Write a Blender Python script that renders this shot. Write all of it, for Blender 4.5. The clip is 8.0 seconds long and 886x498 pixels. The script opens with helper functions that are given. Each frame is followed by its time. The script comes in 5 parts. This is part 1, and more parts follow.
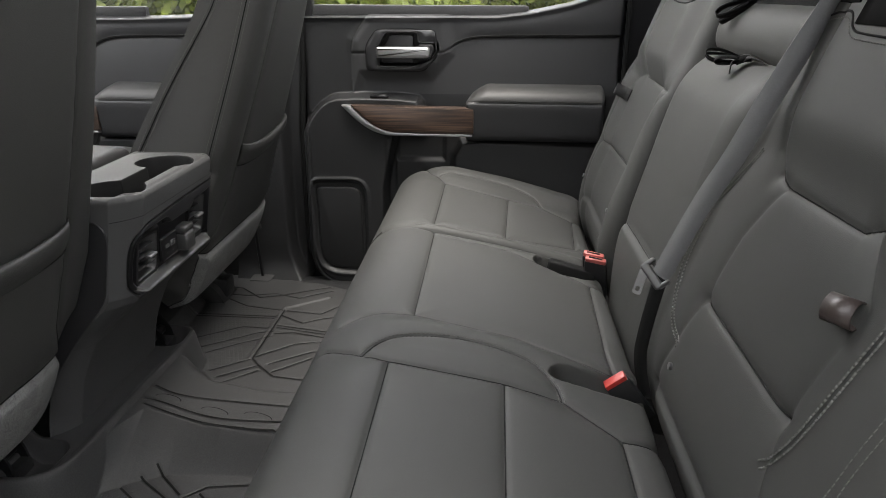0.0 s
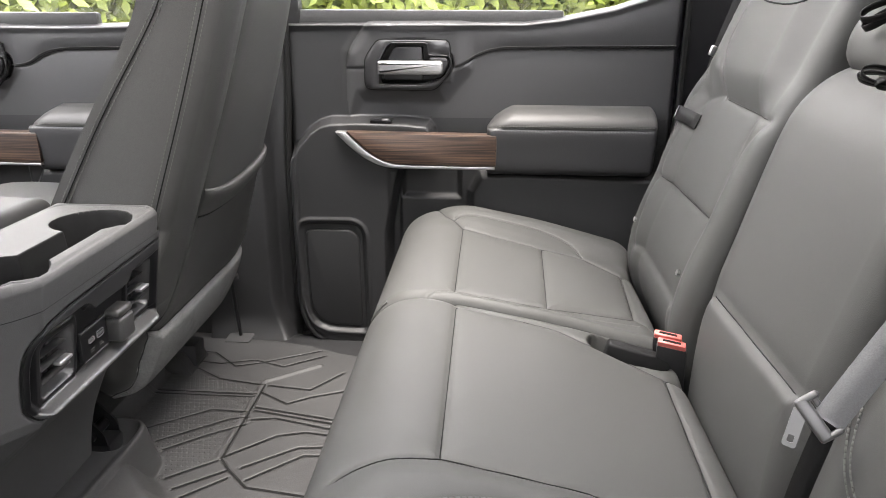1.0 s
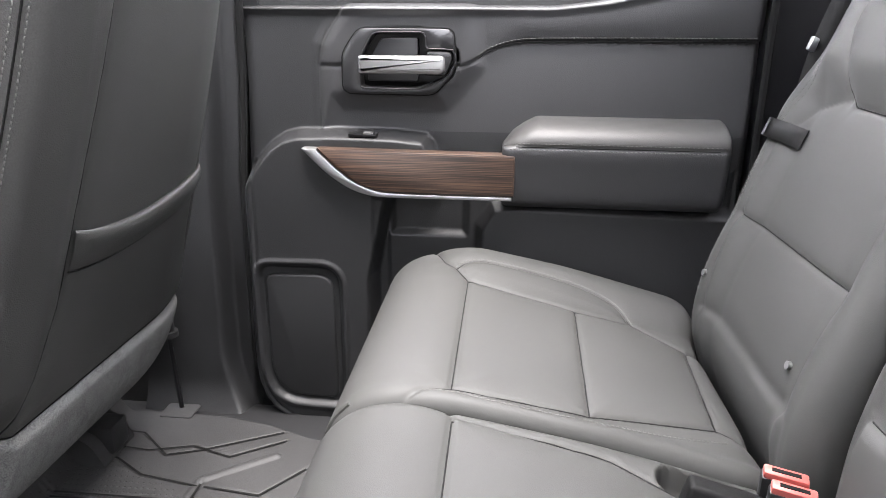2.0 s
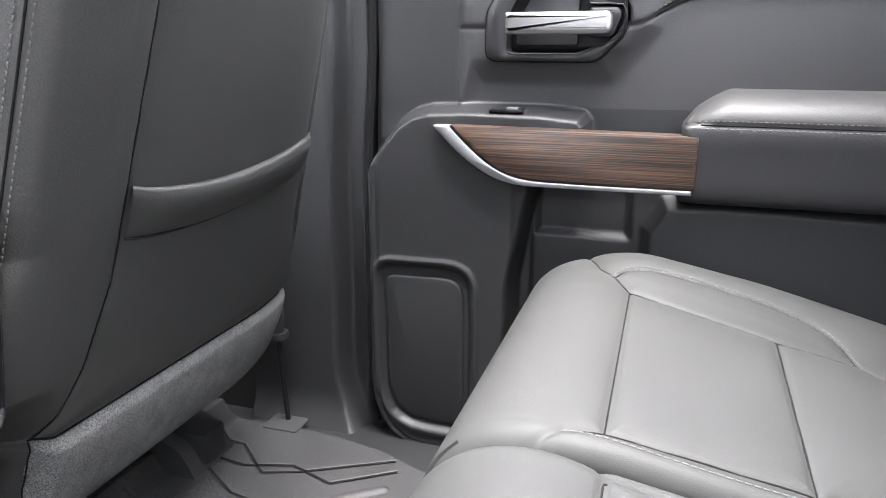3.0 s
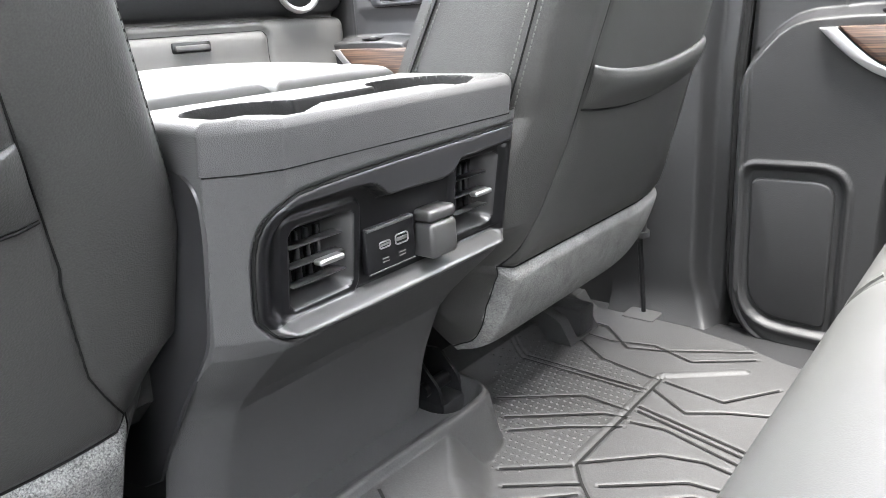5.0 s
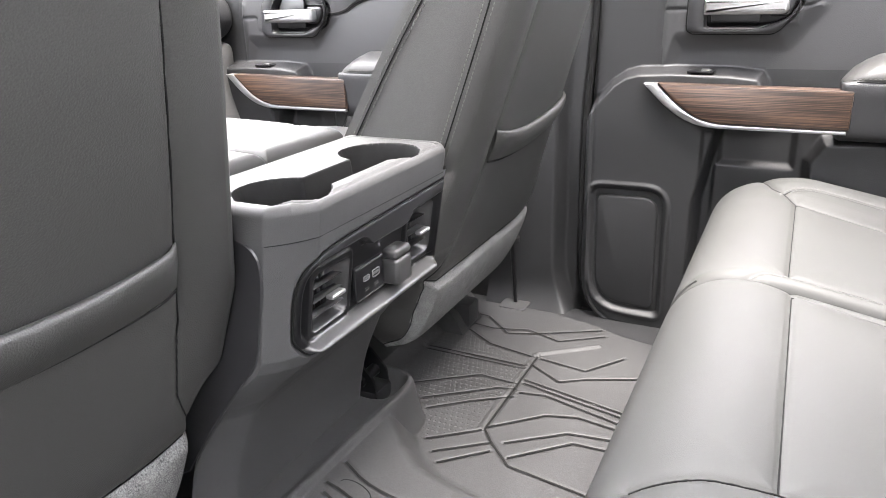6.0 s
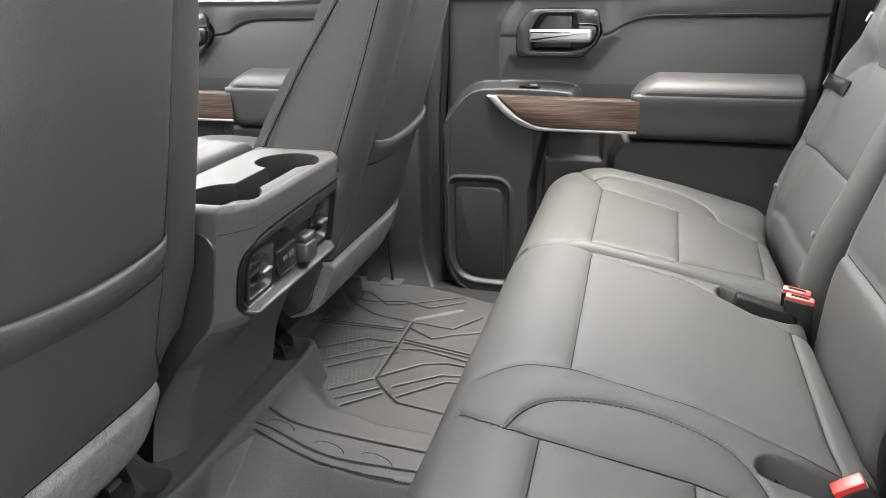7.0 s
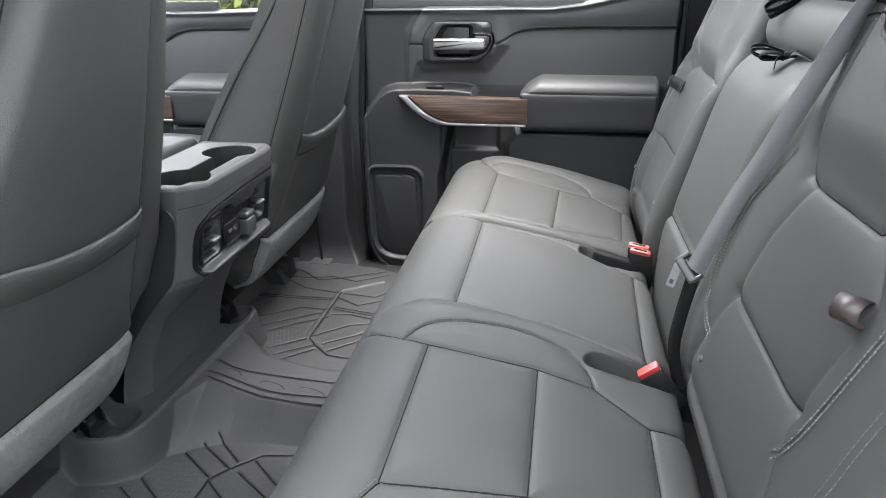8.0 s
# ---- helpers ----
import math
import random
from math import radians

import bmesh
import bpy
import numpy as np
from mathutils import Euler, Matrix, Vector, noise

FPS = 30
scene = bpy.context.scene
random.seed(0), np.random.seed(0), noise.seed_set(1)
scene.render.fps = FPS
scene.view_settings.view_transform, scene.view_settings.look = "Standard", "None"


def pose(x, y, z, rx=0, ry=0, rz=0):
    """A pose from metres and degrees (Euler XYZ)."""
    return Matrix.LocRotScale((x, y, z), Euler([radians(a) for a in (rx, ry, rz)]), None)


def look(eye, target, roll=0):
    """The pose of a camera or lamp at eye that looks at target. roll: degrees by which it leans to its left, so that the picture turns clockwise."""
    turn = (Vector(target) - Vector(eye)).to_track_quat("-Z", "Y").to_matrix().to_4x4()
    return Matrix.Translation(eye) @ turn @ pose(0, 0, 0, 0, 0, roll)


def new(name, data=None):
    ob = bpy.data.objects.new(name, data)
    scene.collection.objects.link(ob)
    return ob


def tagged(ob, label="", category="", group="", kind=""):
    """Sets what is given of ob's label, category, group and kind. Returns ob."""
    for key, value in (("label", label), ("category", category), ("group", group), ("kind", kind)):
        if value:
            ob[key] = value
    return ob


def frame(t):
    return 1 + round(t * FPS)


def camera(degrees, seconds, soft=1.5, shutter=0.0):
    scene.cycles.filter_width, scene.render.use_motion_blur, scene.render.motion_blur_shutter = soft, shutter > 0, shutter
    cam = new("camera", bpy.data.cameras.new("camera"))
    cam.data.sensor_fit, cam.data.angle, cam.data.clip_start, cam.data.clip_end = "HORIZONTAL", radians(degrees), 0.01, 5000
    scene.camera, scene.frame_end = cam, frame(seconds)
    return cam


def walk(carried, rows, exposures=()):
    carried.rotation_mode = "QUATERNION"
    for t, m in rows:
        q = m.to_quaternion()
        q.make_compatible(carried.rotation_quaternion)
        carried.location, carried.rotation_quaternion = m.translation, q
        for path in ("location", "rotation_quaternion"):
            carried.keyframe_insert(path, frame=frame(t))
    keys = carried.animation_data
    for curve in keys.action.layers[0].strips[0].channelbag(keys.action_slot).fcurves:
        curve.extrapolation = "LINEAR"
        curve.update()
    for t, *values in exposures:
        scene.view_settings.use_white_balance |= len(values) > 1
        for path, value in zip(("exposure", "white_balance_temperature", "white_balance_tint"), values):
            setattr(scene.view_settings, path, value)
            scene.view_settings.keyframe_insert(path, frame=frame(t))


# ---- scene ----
cam = camera(63.4, 8.0, soft=0.8)
PATH = [
    (0, (0.02, 0.013, 0.81), (-0.112, 1.89, 0.133), 0.3),
    (0.5, (-0.004, 0.188, 0.801), (-0.131, 2.071, 0.141), 0.1),
    (1, (-0.048, 0.362, 0.793), (-0.17, 2.248, 0.14), 0.2),
    (1.2, (-0.063, 0.433, 0.781), (-0.173, 2.324, 0.141), 0.5),
    (2.3, (-0.049, 0.828, 0.703), (-0.266, 2.73, 0.123), 0.7),
    (2.5, (-0.059, 0.872, 0.684), (-0.338, 2.772, 0.124), 0.6),
    (3, (-0.072, 0.928, 0.629), (-0.64, 2.769, 0.093), 0.3),
    (3.5, (-0.096, 0.899, 0.571), (-0.987, 2.603, 0.022), -0.4),
    (4, (-0.12, 0.855, 0.539), (-1.263, 2.393, -0.034), -2.1),
    (4.5, (-0.122, 0.796, 0.536), (-1.378, 2.236, -0.054), -3.7),
    (4.7, (-0.121, 0.767, 0.547), (-1.386, 2.196, -0.053), -4.0),
    (5.8, (-0.12, 0.544, 0.685), (-1.052, 2.178, 0.004), -2.1),
    (6, (-0.112, 0.491, 0.708), (-0.954, 2.17, 0.021), -1.7),
    (6.5, (-0.087, 0.357, 0.759), (-0.728, 2.113, 0.05), -1.2),
    (7, (-0.04, 0.227, 0.79), (-0.53, 2.031, 0.077), -0.8),
    (7.5, (0.019, 0.091, 0.813), (-0.365, 1.919, 0.098), -0.7),
    (8, (0.058, -0.027, 0.834), (-0.251, 1.814, 0.117), -0.5),
]
EXPOSURE = [(0.0, 3.92, 6700, 10), (0.5, 5.08, 6750, 12), (1.0, 5.12, 6750, 13), (2.4, 5.3, 6300, 15), (3.5, 5.68, 6250, 12), (4.6, 6.3, 6350, 9), (5.9, 5.95, 6550, 14), (7.0, 5.35, 6700, 12), (7.5, 5.35, 6550, 12), (8.0, 5.05, 6300, 12)]
walk(cam, [(t, look(eye, target, roll)) for t, eye, target, roll in PATH], EXPOSURE)

# ---- light ----
world = bpy.data.worlds.new("world")
scene.world = world
world.use_nodes = True
wn = world.node_tree.nodes
sky = wn.new("ShaderNodeTexSky")
sky.sky_type, sky.sun_disc = "NISHITA", False
sky.sun_elevation, sky.sun_rotation = radians(50), radians(300)
wn["Background"].inputs["Strength"].default_value = 0.145
grey = wn.new("ShaderNodeHueSaturation")
grey.inputs["Saturation"].default_value = 0.12
world.node_tree.links.new(sky.outputs["Color"], grey.inputs["Color"])
world.node_tree.links.new(grey.outputs["Color"], wn["Background"].inputs["Color"])
sun = new("sun", bpy.data.lights.new("sun", "SUN"))
sun.data.energy, sun.data.angle, sun.data.color = 0.78, radians(40), (1.0, 0.96, 0.9)
sun.matrix_world = look((0, 0, 0), (-0.10, 0.10, -0.97))


# ---- materials ----
def material(name, colour, rough=0.5, metal=0.0, grain=0.0, size=400.0, stain=0.15, bump=0.15, kind="noise", rough_var=0.08, spec=0.5):
    """A surface with colour variation at two scales and a fine relief."""
    m = bpy.data.materials.new(name)
    m.use_nodes = True
    n, l = m.node_tree.nodes, m.node_tree.links
    b = n["Principled BSDF"]
    b.inputs["Metallic"].default_value = metal
    b.inputs["Specular IOR Level"].default_value = spec
    tc = n.new("ShaderNodeTexCoord")
    big, fine = n.new("ShaderNodeTexNoise"), n.new("ShaderNodeTexNoise")
    big.inputs["Scale"].default_value, big.inputs["Detail"].default_value = 6.0, 5.0
    fine.inputs["Scale"].default_value, fine.inputs["Detail"].default_value = size, 3.0
    for t in (big, fine):
        l.new(tc.outputs["Object"], t.inputs["Vector"])
    mix = n.new("ShaderNodeMix")
    mix.data_type = "RGBA"
    mix.inputs["A"].default_value = (*[c * (1 - stain) for c in colour], 1)
    mix.inputs["B"].default_value = (*[min(1, c * (1 + stain)) for c in colour], 1)
    l.new(big.outputs["Fac"], mix.inputs["Factor"])
    mix2 = n.new("ShaderNodeMix")
    mix2.data_type = "RGBA"
    mix2.blend_type = "MULTIPLY"
    mix2.inputs["Factor"].default_value = grain
    ramp = n.new("ShaderNodeMapRange")
    ramp.inputs["From Min"].default_value, ramp.inputs["From Max"].default_value = 0.3, 0.7
    l.new(fine.outputs["Fac"], ramp.inputs["Value"])
    l.new(mix.outputs["Result"], mix2.inputs["A"])
    l.new(ramp.outputs["Result"], mix2.inputs["B"])
    l.new(mix2.outputs["Result"], b.inputs["Base Color"])
    rr = n.new("ShaderNodeMapRange")
    rr.inputs["To Min"].default_value, rr.inputs["To Max"].default_value = rough - rough_var, rough + rough_var
    l.new(big.outputs["Fac"], rr.inputs["Value"])
    l.new(rr.outputs["Result"], b.inputs["Roughness"])
    if bump:
        bp = n.new("ShaderNodeBump")
        bp.inputs["Strength"].default_value, bp.inputs["Distance"].default_value = bump, 0.001
        if kind == "pebble":
            vo = n.new("ShaderNodeTexVoronoi")
            vo.feature = "SMOOTH_F1"
            vo.inputs["Scale"].default_value = size
            l.new(tc.outputs["Object"], vo.inputs["Vector"])
            l.new(vo.outputs["Distance"], bp.inputs["Height"])
        else:
            l.new(fine.outputs["Fac"], bp.inputs["Height"])
        l.new(bp.outputs["Normal"], b.inputs["Normal"])
    return m


LEATHER = material("seat_leather", (0.032, 0.032, 0.0305), 0.52, grain=0.35, size=800, stain=0.14, bump=0.26, kind="pebble", spec=0.44)
LEATHER_BENCH = material("bench_leather", (0.037, 0.0373, 0.0357), 0.58, grain=0.12, size=1100, stain=0.16, bump=0.09, kind="pebble", spec=0.20)
LEATHER_LID = material("lid_leather", (0.023, 0.023, 0.0225), 0.56, grain=0.15, size=900, stain=0.12, bump=0.12, kind="pebble", spec=0.22)
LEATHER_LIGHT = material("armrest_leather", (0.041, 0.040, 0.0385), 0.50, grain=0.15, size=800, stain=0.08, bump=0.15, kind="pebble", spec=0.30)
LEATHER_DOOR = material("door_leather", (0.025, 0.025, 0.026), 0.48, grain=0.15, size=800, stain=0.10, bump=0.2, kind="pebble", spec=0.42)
PLASTIC = material("grained_plastic", (0.0120, 0.0122, 0.0128), 0.50, grain=0.2, size=900, stain=0.2, bump=0.25, kind="pebble", spec=0.36)
PLASTIC_LIGHT = material("console_plastic", (0.049, 0.049, 0.0492), 0.62, grain=0.3, size=1500, stain=0.15, bump=0.28, kind="pebble", spec=0.26)
GLOSS = material("satin_black_plastic", (0.005, 0.005, 0.0055), 0.34, bump=0.0, spec=0.25)
SATIN = material("satin_grey_plastic", (0.016, 0.016, 0.017), 0.34, bump=0.0, spec=0.4)
COVER = material("smooth_grey_plastic", (0.026, 0.026, 0.026), 0.36, grain=0.1, size=900, stain=0.1, bump=0.05, spec=0.5)
# the rim's sky sheen is lifted into this paler base colour
RIM = material("rim_sheen_plastic", (0.042, 0.042, 0.042), 0.30, grain=0.1, size=900, stain=0.08, bump=0.05, spec=0.45)
RUBBER = material("rubber_mat", (0.035, 0.035, 0.0352), 0.60, grain=0.4, size=500, stain=0.45, bump=0.25, spec=0.30)

CARPET = material("black_carpet", (0.02, 0.02, 0.021), 0.95, grain=0.6, size=300, bump=0.9, spec=0.1)
CHROME = material("satin_chrome", (0.34, 0.34, 0.34), 0.46, metal=1.0, stain=0.03, bump=0.0, rough_var=0.03)
SILVER = material("silver_paint", (0.18, 0.18, 0.18), 0.35, metal=0.7, stain=0.04, bump=0.0)
WEBBING = material("seat_belt_webbing", (0.115, 0.115, 0.118), 0.75, grain=0.15, size=700, bump=0.25, spec=0.25)
STRAP = material("black_strap", (0.007, 0.007, 0.007), 0.6, grain=0.3, size=900, bump=0.3, spec=0.14)
STRAP_BROWN = material("dark_brown_strap", (0.035, 0.026, 0.024), 0.42, grain=0.2, size=900, bump=0.15, spec=0.4)
RED = material("red_plastic", (0.30, 0.020, 0.015), 0.45, stain=0.05, bump=0.0)
RED_PALE = material("pale_red_plastic", (0.31, 0.066, 0.056), 0.45, stain=0.05, bump=0.0)
STITCH = material("grey_thread", (0.075, 0.075, 0.071), 0.8, bump=0.0, spec=0.2)
# near-black: shade drawn into seams and mat grooves, also the dark joints
SEAM = material("shade_line", (0.008, 0.008, 0.008), 0.9, bump=0.0, spec=0.1)
DARK = material("dark_gap", (0.006, 0.006, 0.006), 0.9, bump=0.0, spec=0.1)
DASH = material("grey_dash_vinyl", (0.075, 0.074, 0.072), 0.5, grain=0.2, size=900, stain=0.1, bump=0.2, kind="pebble", spec=0.35)
HEADLINER = material("headliner_cloth", (0.68, 0.67, 0.65), 0.95, grain=0.2, size=500, bump=0.3)
GROUND = material("asphalt", (0.16, 0.16, 0.155), 0.9, grain=0.4, size=150, bump=0.5)
LEAF = material("leaves", (0.12, 0.15, 0.014), 0.6, stain=0.5, size=30, grain=0.4, bump=0.0)


def heather_material():
    """Felted grey carpet with light and dark fibres."""
    m = material("grey_carpet_fabric", (0.12, 0.12, 0.117), 0.95, bump=0.0, spec=0.08)
    n, l = m.node_tree.nodes, m.node_tree.links
    tc, tx, pt, cr, bp, mx = n.new("ShaderNodeTexCoord"), n.new("ShaderNodeTexNoise"), n.new("ShaderNodeTexNoise"), n.new("ShaderNodeValToRGB"), n.new("ShaderNodeBump"), n.new("ShaderNodeMath")
    tx.inputs["Scale"].default_value, tx.inputs["Detail"].default_value, tx.inputs["Roughness"].default_value = 650, 5.0, 0.70
    pt.inputs["Scale"].default_value, pt.inputs["Detail"].default_value = 45, 3.0
    mx.operation = "MULTIPLY_ADD"
    mx.inputs[1].default_value = 0.16
    cr.color_ramp.elements[0].position, cr.color_ramp.elements[0].color = 0.43, (0.040, 0.040, 0.040, 1)
    cr.color_ramp.elements[1].position, cr.color_ramp.elements[1].color = 0.72, (0.20, 0.20, 0.194, 1)
    bp.inputs["Strength"].default_value, bp.inputs["Distance"].default_value = 0.8, 0.0015
    for t in (tx, pt):
        l.new(tc.outputs["Object"], t.inputs["Vector"])
    l.new(pt.outputs["Fac"], mx.inputs[0])
    l.new(tx.outputs["Fac"], mx.inputs[2])
    l.new(mx.outputs["Value"], cr.inputs["Fac"])
    l.new(cr.outputs["Color"], n["Principled BSDF"].inputs["Base Color"])
    l.new(tx.outputs["Fac"], bp.inputs["Height"])
    l.new(bp.outputs["Normal"], n["Principled BSDF"].inputs["Normal"])
    return m


def wood_material():
    """Dark brown veneer with fine streaks along x."""
    m = material("brown_wood_trim", (0.13, 0.075, 0.05), 0.38, bump=0.0)
    n, l = m.node_tree.nodes, m.node_tree.links
    tc, mp, tx, cr = n.new("ShaderNodeTexCoord"), n.new("ShaderNodeMapping"), n.new("ShaderNodeTexNoise"), n.new("ShaderNodeValToRGB")
    mp.inputs["Scale"].default_value = (2.6, 330, 330)
    tx.inputs["Scale"].default_value, tx.inputs["Detail"].default_value, tx.inputs["Distortion"].default_value = 2.2, 6.0, 0.15
    cr.color_ramp.elements[0].position, cr.color_ramp.elements[0].color = 0.42, (0.006, 0.0038, 0.003, 1)
    cr.color_ramp.elements[1].position, cr.color_ramp.elements[1].color = 0.66, (0.080, 0.047, 0.031, 1)
    l.new(tc.outputs["Object"], mp.inputs["Vector"])
    l.new(mp.outputs["Vector"], tx.inputs["Vector"])
    l.new(tx.outputs["Fac"], cr.inputs["Fac"])
    l.new(cr.outputs["Color"], n["Principled BSDF"].inputs["Base Color"])
    return m


FABRIC = heather_material()
WOOD = wood_material()
GLASS = bpy.data.materials.new("window_glass")
GLASS.use_nodes = True
gb = GLASS.node_tree.nodes["Principled BSDF"]
gb.inputs["Transmission Weight"].default_value, gb.inputs["Roughness"].default_value, gb.inputs["IOR"].default_value = 1.0, 0.0, 1.45


# ---- mesh helpers ----
def thing(name, label, category, group="", kind=""):
    return tagged(new(name), label, category, group, kind)


def link(name, me, mat, parent=None, label="", smooth=True):
    if smooth:
        me.polygons.foreach_set("use_smooth", [True] * len(me.polygons))
    me.materials.append(mat)
    ob = new(name, me)
    if parent is not None:
        ob.parent = parent
    if label:
        ob["label"] = label
    return ob


def part(name, bm, mat, parent=None, label="", smooth=True, sharp=35):
    me = bpy.data.meshes.new(name)
    bmesh.ops.recalc_face_normals(bm, faces=bm.faces[:])
    if smooth:
        for e in bm.edges:
            if len(e.link_faces) == 2 and e.calc_face_angle(0) > radians(sharp):
                e.smooth = False
    bm.to_mesh(me)
    bm.free()
    return link(name, me, mat, parent, label, smooth)


def raw(name, verts, faces, mat, parent=None, label="", smooth=True):
    me = bpy.data.meshes.new(name)
    me.from_pydata([tuple(v) for v in verts], [], faces)
    me.validate()
    return link(name, me, mat, parent, label, smooth)


def chaikin(pts, n=3, closed=False):
    p = np.array(pts, float)
    for _ in range(n):
        q = np.roll(p, -1, 0) if closed else p[1:]
        a = p if closed else p[:-1]
        mid = np.stack([0.75 * a + 0.25 * q, 0.25 * a + 0.75 * q], 1).reshape(-1, p.shape[1])
        p = mid if closed else np.vstack([p[:1], mid, p[-1:]])
    return p


def fillet(poly, r=0.006, n=4):
    """A closed outline with its corners rounded by about r."""
    out, m = [], len(poly)
    for i in range(m):
        a, b, c = (np.array(poly[(i + k) % m], float) for k in (-1, 0, 1))
        la, lc = np.linalg.norm(a - b), np.linalg.norm(c - b)
        p, q = b + (a - b) * min(r / la, 0.45), b + (c - b) * min(r / lc, 0.45)
        for t in np.linspace(0, 1, n):
            out.append(tuple((1 - t) ** 2 * p + 2 * t * (1 - t) * b + t * t * q))
    return out


def rounded(poly, n=7):
    """A closed outline of (u, v, r) corners, each with its own radius."""
    out, m = [], len(poly)
    for i in range(m):
        a, b, c = (np.array(poly[(i + k) % m][:2], float) for k in (-1, 0, 1))
        r, la, lc = poly[i][2], np.linalg.norm(a - b), np.linalg.norm(c - b)
        p, q = b + (a - b) * min(r / la, 0.49), b + (c - b) * min(r / lc, 0.49)
        out += [tuple((1 - t) ** 2 * p + 2 * t * (1 - t) * b + t * t * q) for t in np.linspace(0, 1, n)]
    return out


def round_about(poly, centre, n=72):
    """The outline's points at even angles round a centre."""
    p, _ = resample(np.array(list(poly) + [poly[0]], float), 0.0008)
    a = np.arctan2(p[:, 1] - centre[1], p[:, 0] - centre[0])
    o = np.argsort(a)
    w = np.linspace(-math.pi, math.pi, n, endpoint=False)
    ext = lambda v: np.r_[v[-9:], v, v[:9]]
    aa = np.r_[a[o][-9:] - math.tau, a[o], a[o][:9] + math.tau]
    return np.stack([np.interp(w, aa, ext(p[o, 0])), np.interp(w, aa, ext(p[o, 1]))], 1)


def resample(p, step):
    d = np.r_[0, np.cumsum(np.linalg.norm(np.diff(p, axis=0), axis=1))]
    s = np.linspace(0, d[-1], max(2, int(d[-1] / step) + 1))
    return np.stack([np.interp(s, d, p[:, k]) for k in range(p.shape[1])], 1), s


def seg_dist(X, Y, line):
    """Distance of the points X, Y from a polyline."""
    d = np.full(X.shape, 9.0)
    for (ax, ay), (bx, by) in zip(line[:-1], line[1:]):
        vx, vy = bx - ax, by - ay
        t = np.clip(((X - ax) * vx + (Y - ay) * vy) / (vx * vx + vy * vy + 1e-12), 0, 1)
        d = np.minimum(d, np.hypot(X - ax - t * vx, Y - ay - t * vy))
    return d


def inside(X, Y, poly):
    c = np.zeros(X.shape, bool)
    for (ax, ay), (bx, by) in zip(poly, poly[1:] + poly[:1]):
        c ^= ((ay > Y) != (by > Y)) & (X < (bx - ax) * (Y - ay) / (by - ay + 1e-12) + ax)
    return c


def sdf(X, Y, poly):
    """Signed distance, negative inside the polygon."""
    d = seg_dist(X, Y, list(poly) + [poly[0]])
    return np.where(inside(X, Y, list(poly)), -d, d)


def step(d, w):
    """1 inside, 0 outside, eased over the width w round d = 0."""
    t = np.clip(0.5 - d / w, 0, 1)
    return t * t * (3 - 2 * t)


def grid_normals(P):
    a, b = np.gradient(P, axis=0), np.gradient(P, axis=1)
    n = np.cross(a, b)
    return n / (np.linalg.norm(n, axis=2, keepdims=True) + 1e-12)


def sheets(P, labels, specs, parent):
    """Cut one grid surface along its labels into a mesh for each part. specs: label -> (name, material, text)."""
    n, m = P.shape[:2]
    idx = np.arange(n * m).reshape(n, m)
    quads = np.stack([idx[:-1, :-1], idx[1:, :-1], idx[1:, 1:], idx[:-1, 1:]], 2)
    flat, out, nrm = P.reshape(-1, 3), {}, grid_normals(P).reshape(-1, 3)
    for k, (name, mat, text) in specs.items():
        q = quads[labels == k]
        if not len(q):
            continue
        used, inv = np.unique(q.ravel(), return_inverse=True)
        out[k] = raw(name, flat[used].tolist(), inv.reshape(-1, 4).tolist(), mat, parent, text)
        if len(out[k].data.vertices) == len(used):
            out[k].data.normals_split_custom_set_from_vertices(nrm[used].tolist())
    return out


def rbox(bm, lo, hi, r=0.004, seg=2):
    """A box with rounded edges."""
    lo, hi = Vector(lo), Vector(hi)
    v = bmesh.ops.create_cube(bm, size=1)["verts"]
    bmesh.ops.scale(bm, vec=hi - lo, verts=v)
    bmesh.ops.translate(bm, vec=(lo + hi) / 2, verts=v)
    if r:
        e = list({e for w in v for e in w.link_edges})
        bmesh.ops.bevel(bm, geom=e, offset=r, segments=seg, affect="EDGES", profile=0.5)
    return bm


def plate(outline, to3d, depth, r=0.003, seg=2):
    """A flat piece of an outline in its own plane; to3d(u, v, w) lays it into the world, w is its thickness."""
    bm = bmesh.new()
    bot = [bm.verts.new((u, v, 0)) for u, v in outline]
    f = bm.faces.new(bot)
    ret = bmesh.ops.extrude_face_region(bm, geom=[f])
    top = [g for g in ret["geom"] if isinstance(g, bmesh.types.BMVert)]
    bmesh.ops.translate(bm, vec=(0, 0, depth), verts=top)
    if r:
        tops = set(top)
        e = [e for e in bm.edges if e.verts[0] in tops and e.verts[1] in tops]
        bmesh.ops.bevel(bm, geom=e, offset=r, segments=seg, affect="EDGES", profile=0.5)
    for v in bm.verts:
        v.co = to3d(*v.co)
    return bm


def tube(points, r, sides=8, closed=False):
    """A round bar along points; r is one radius or one for each point."""
    p = [Vector(q) for q in points]
    bm, rings, n = bmesh.new(), [], len(p)
    radii = r if isinstance(r, (list, tuple)) else [r] * n
    up = Vector((0.123, 0.321, 0.94)).normalized()
    for i, q in enumerate(p):
        t = (p[(i + 1) % n] - p[i - 1]) if closed else (p[min(i + 1, n - 1)] - p[max(i - 1, 0)])
        t.normalize()
        a = up.cross(t).normalized()
        b = t.cross(a)
        rings.append([bm.verts.new(q + radii[i] * (a * math.cos(k * math.tau / sides) + b * math.sin(k * math.tau / sides))) for k in range(sides)])
    for i in range(n if closed else n - 1):
        u, w = rings[i], rings[(i + 1) % n]
        for k in range(sides):
            bm.faces.new((u[k], u[(k + 1) % sides], w[(k + 1) % sides], w[k]))
    if not closed:
        bm.faces.new(rings[0]), bm.faces.new(rings[-1])
    return bm


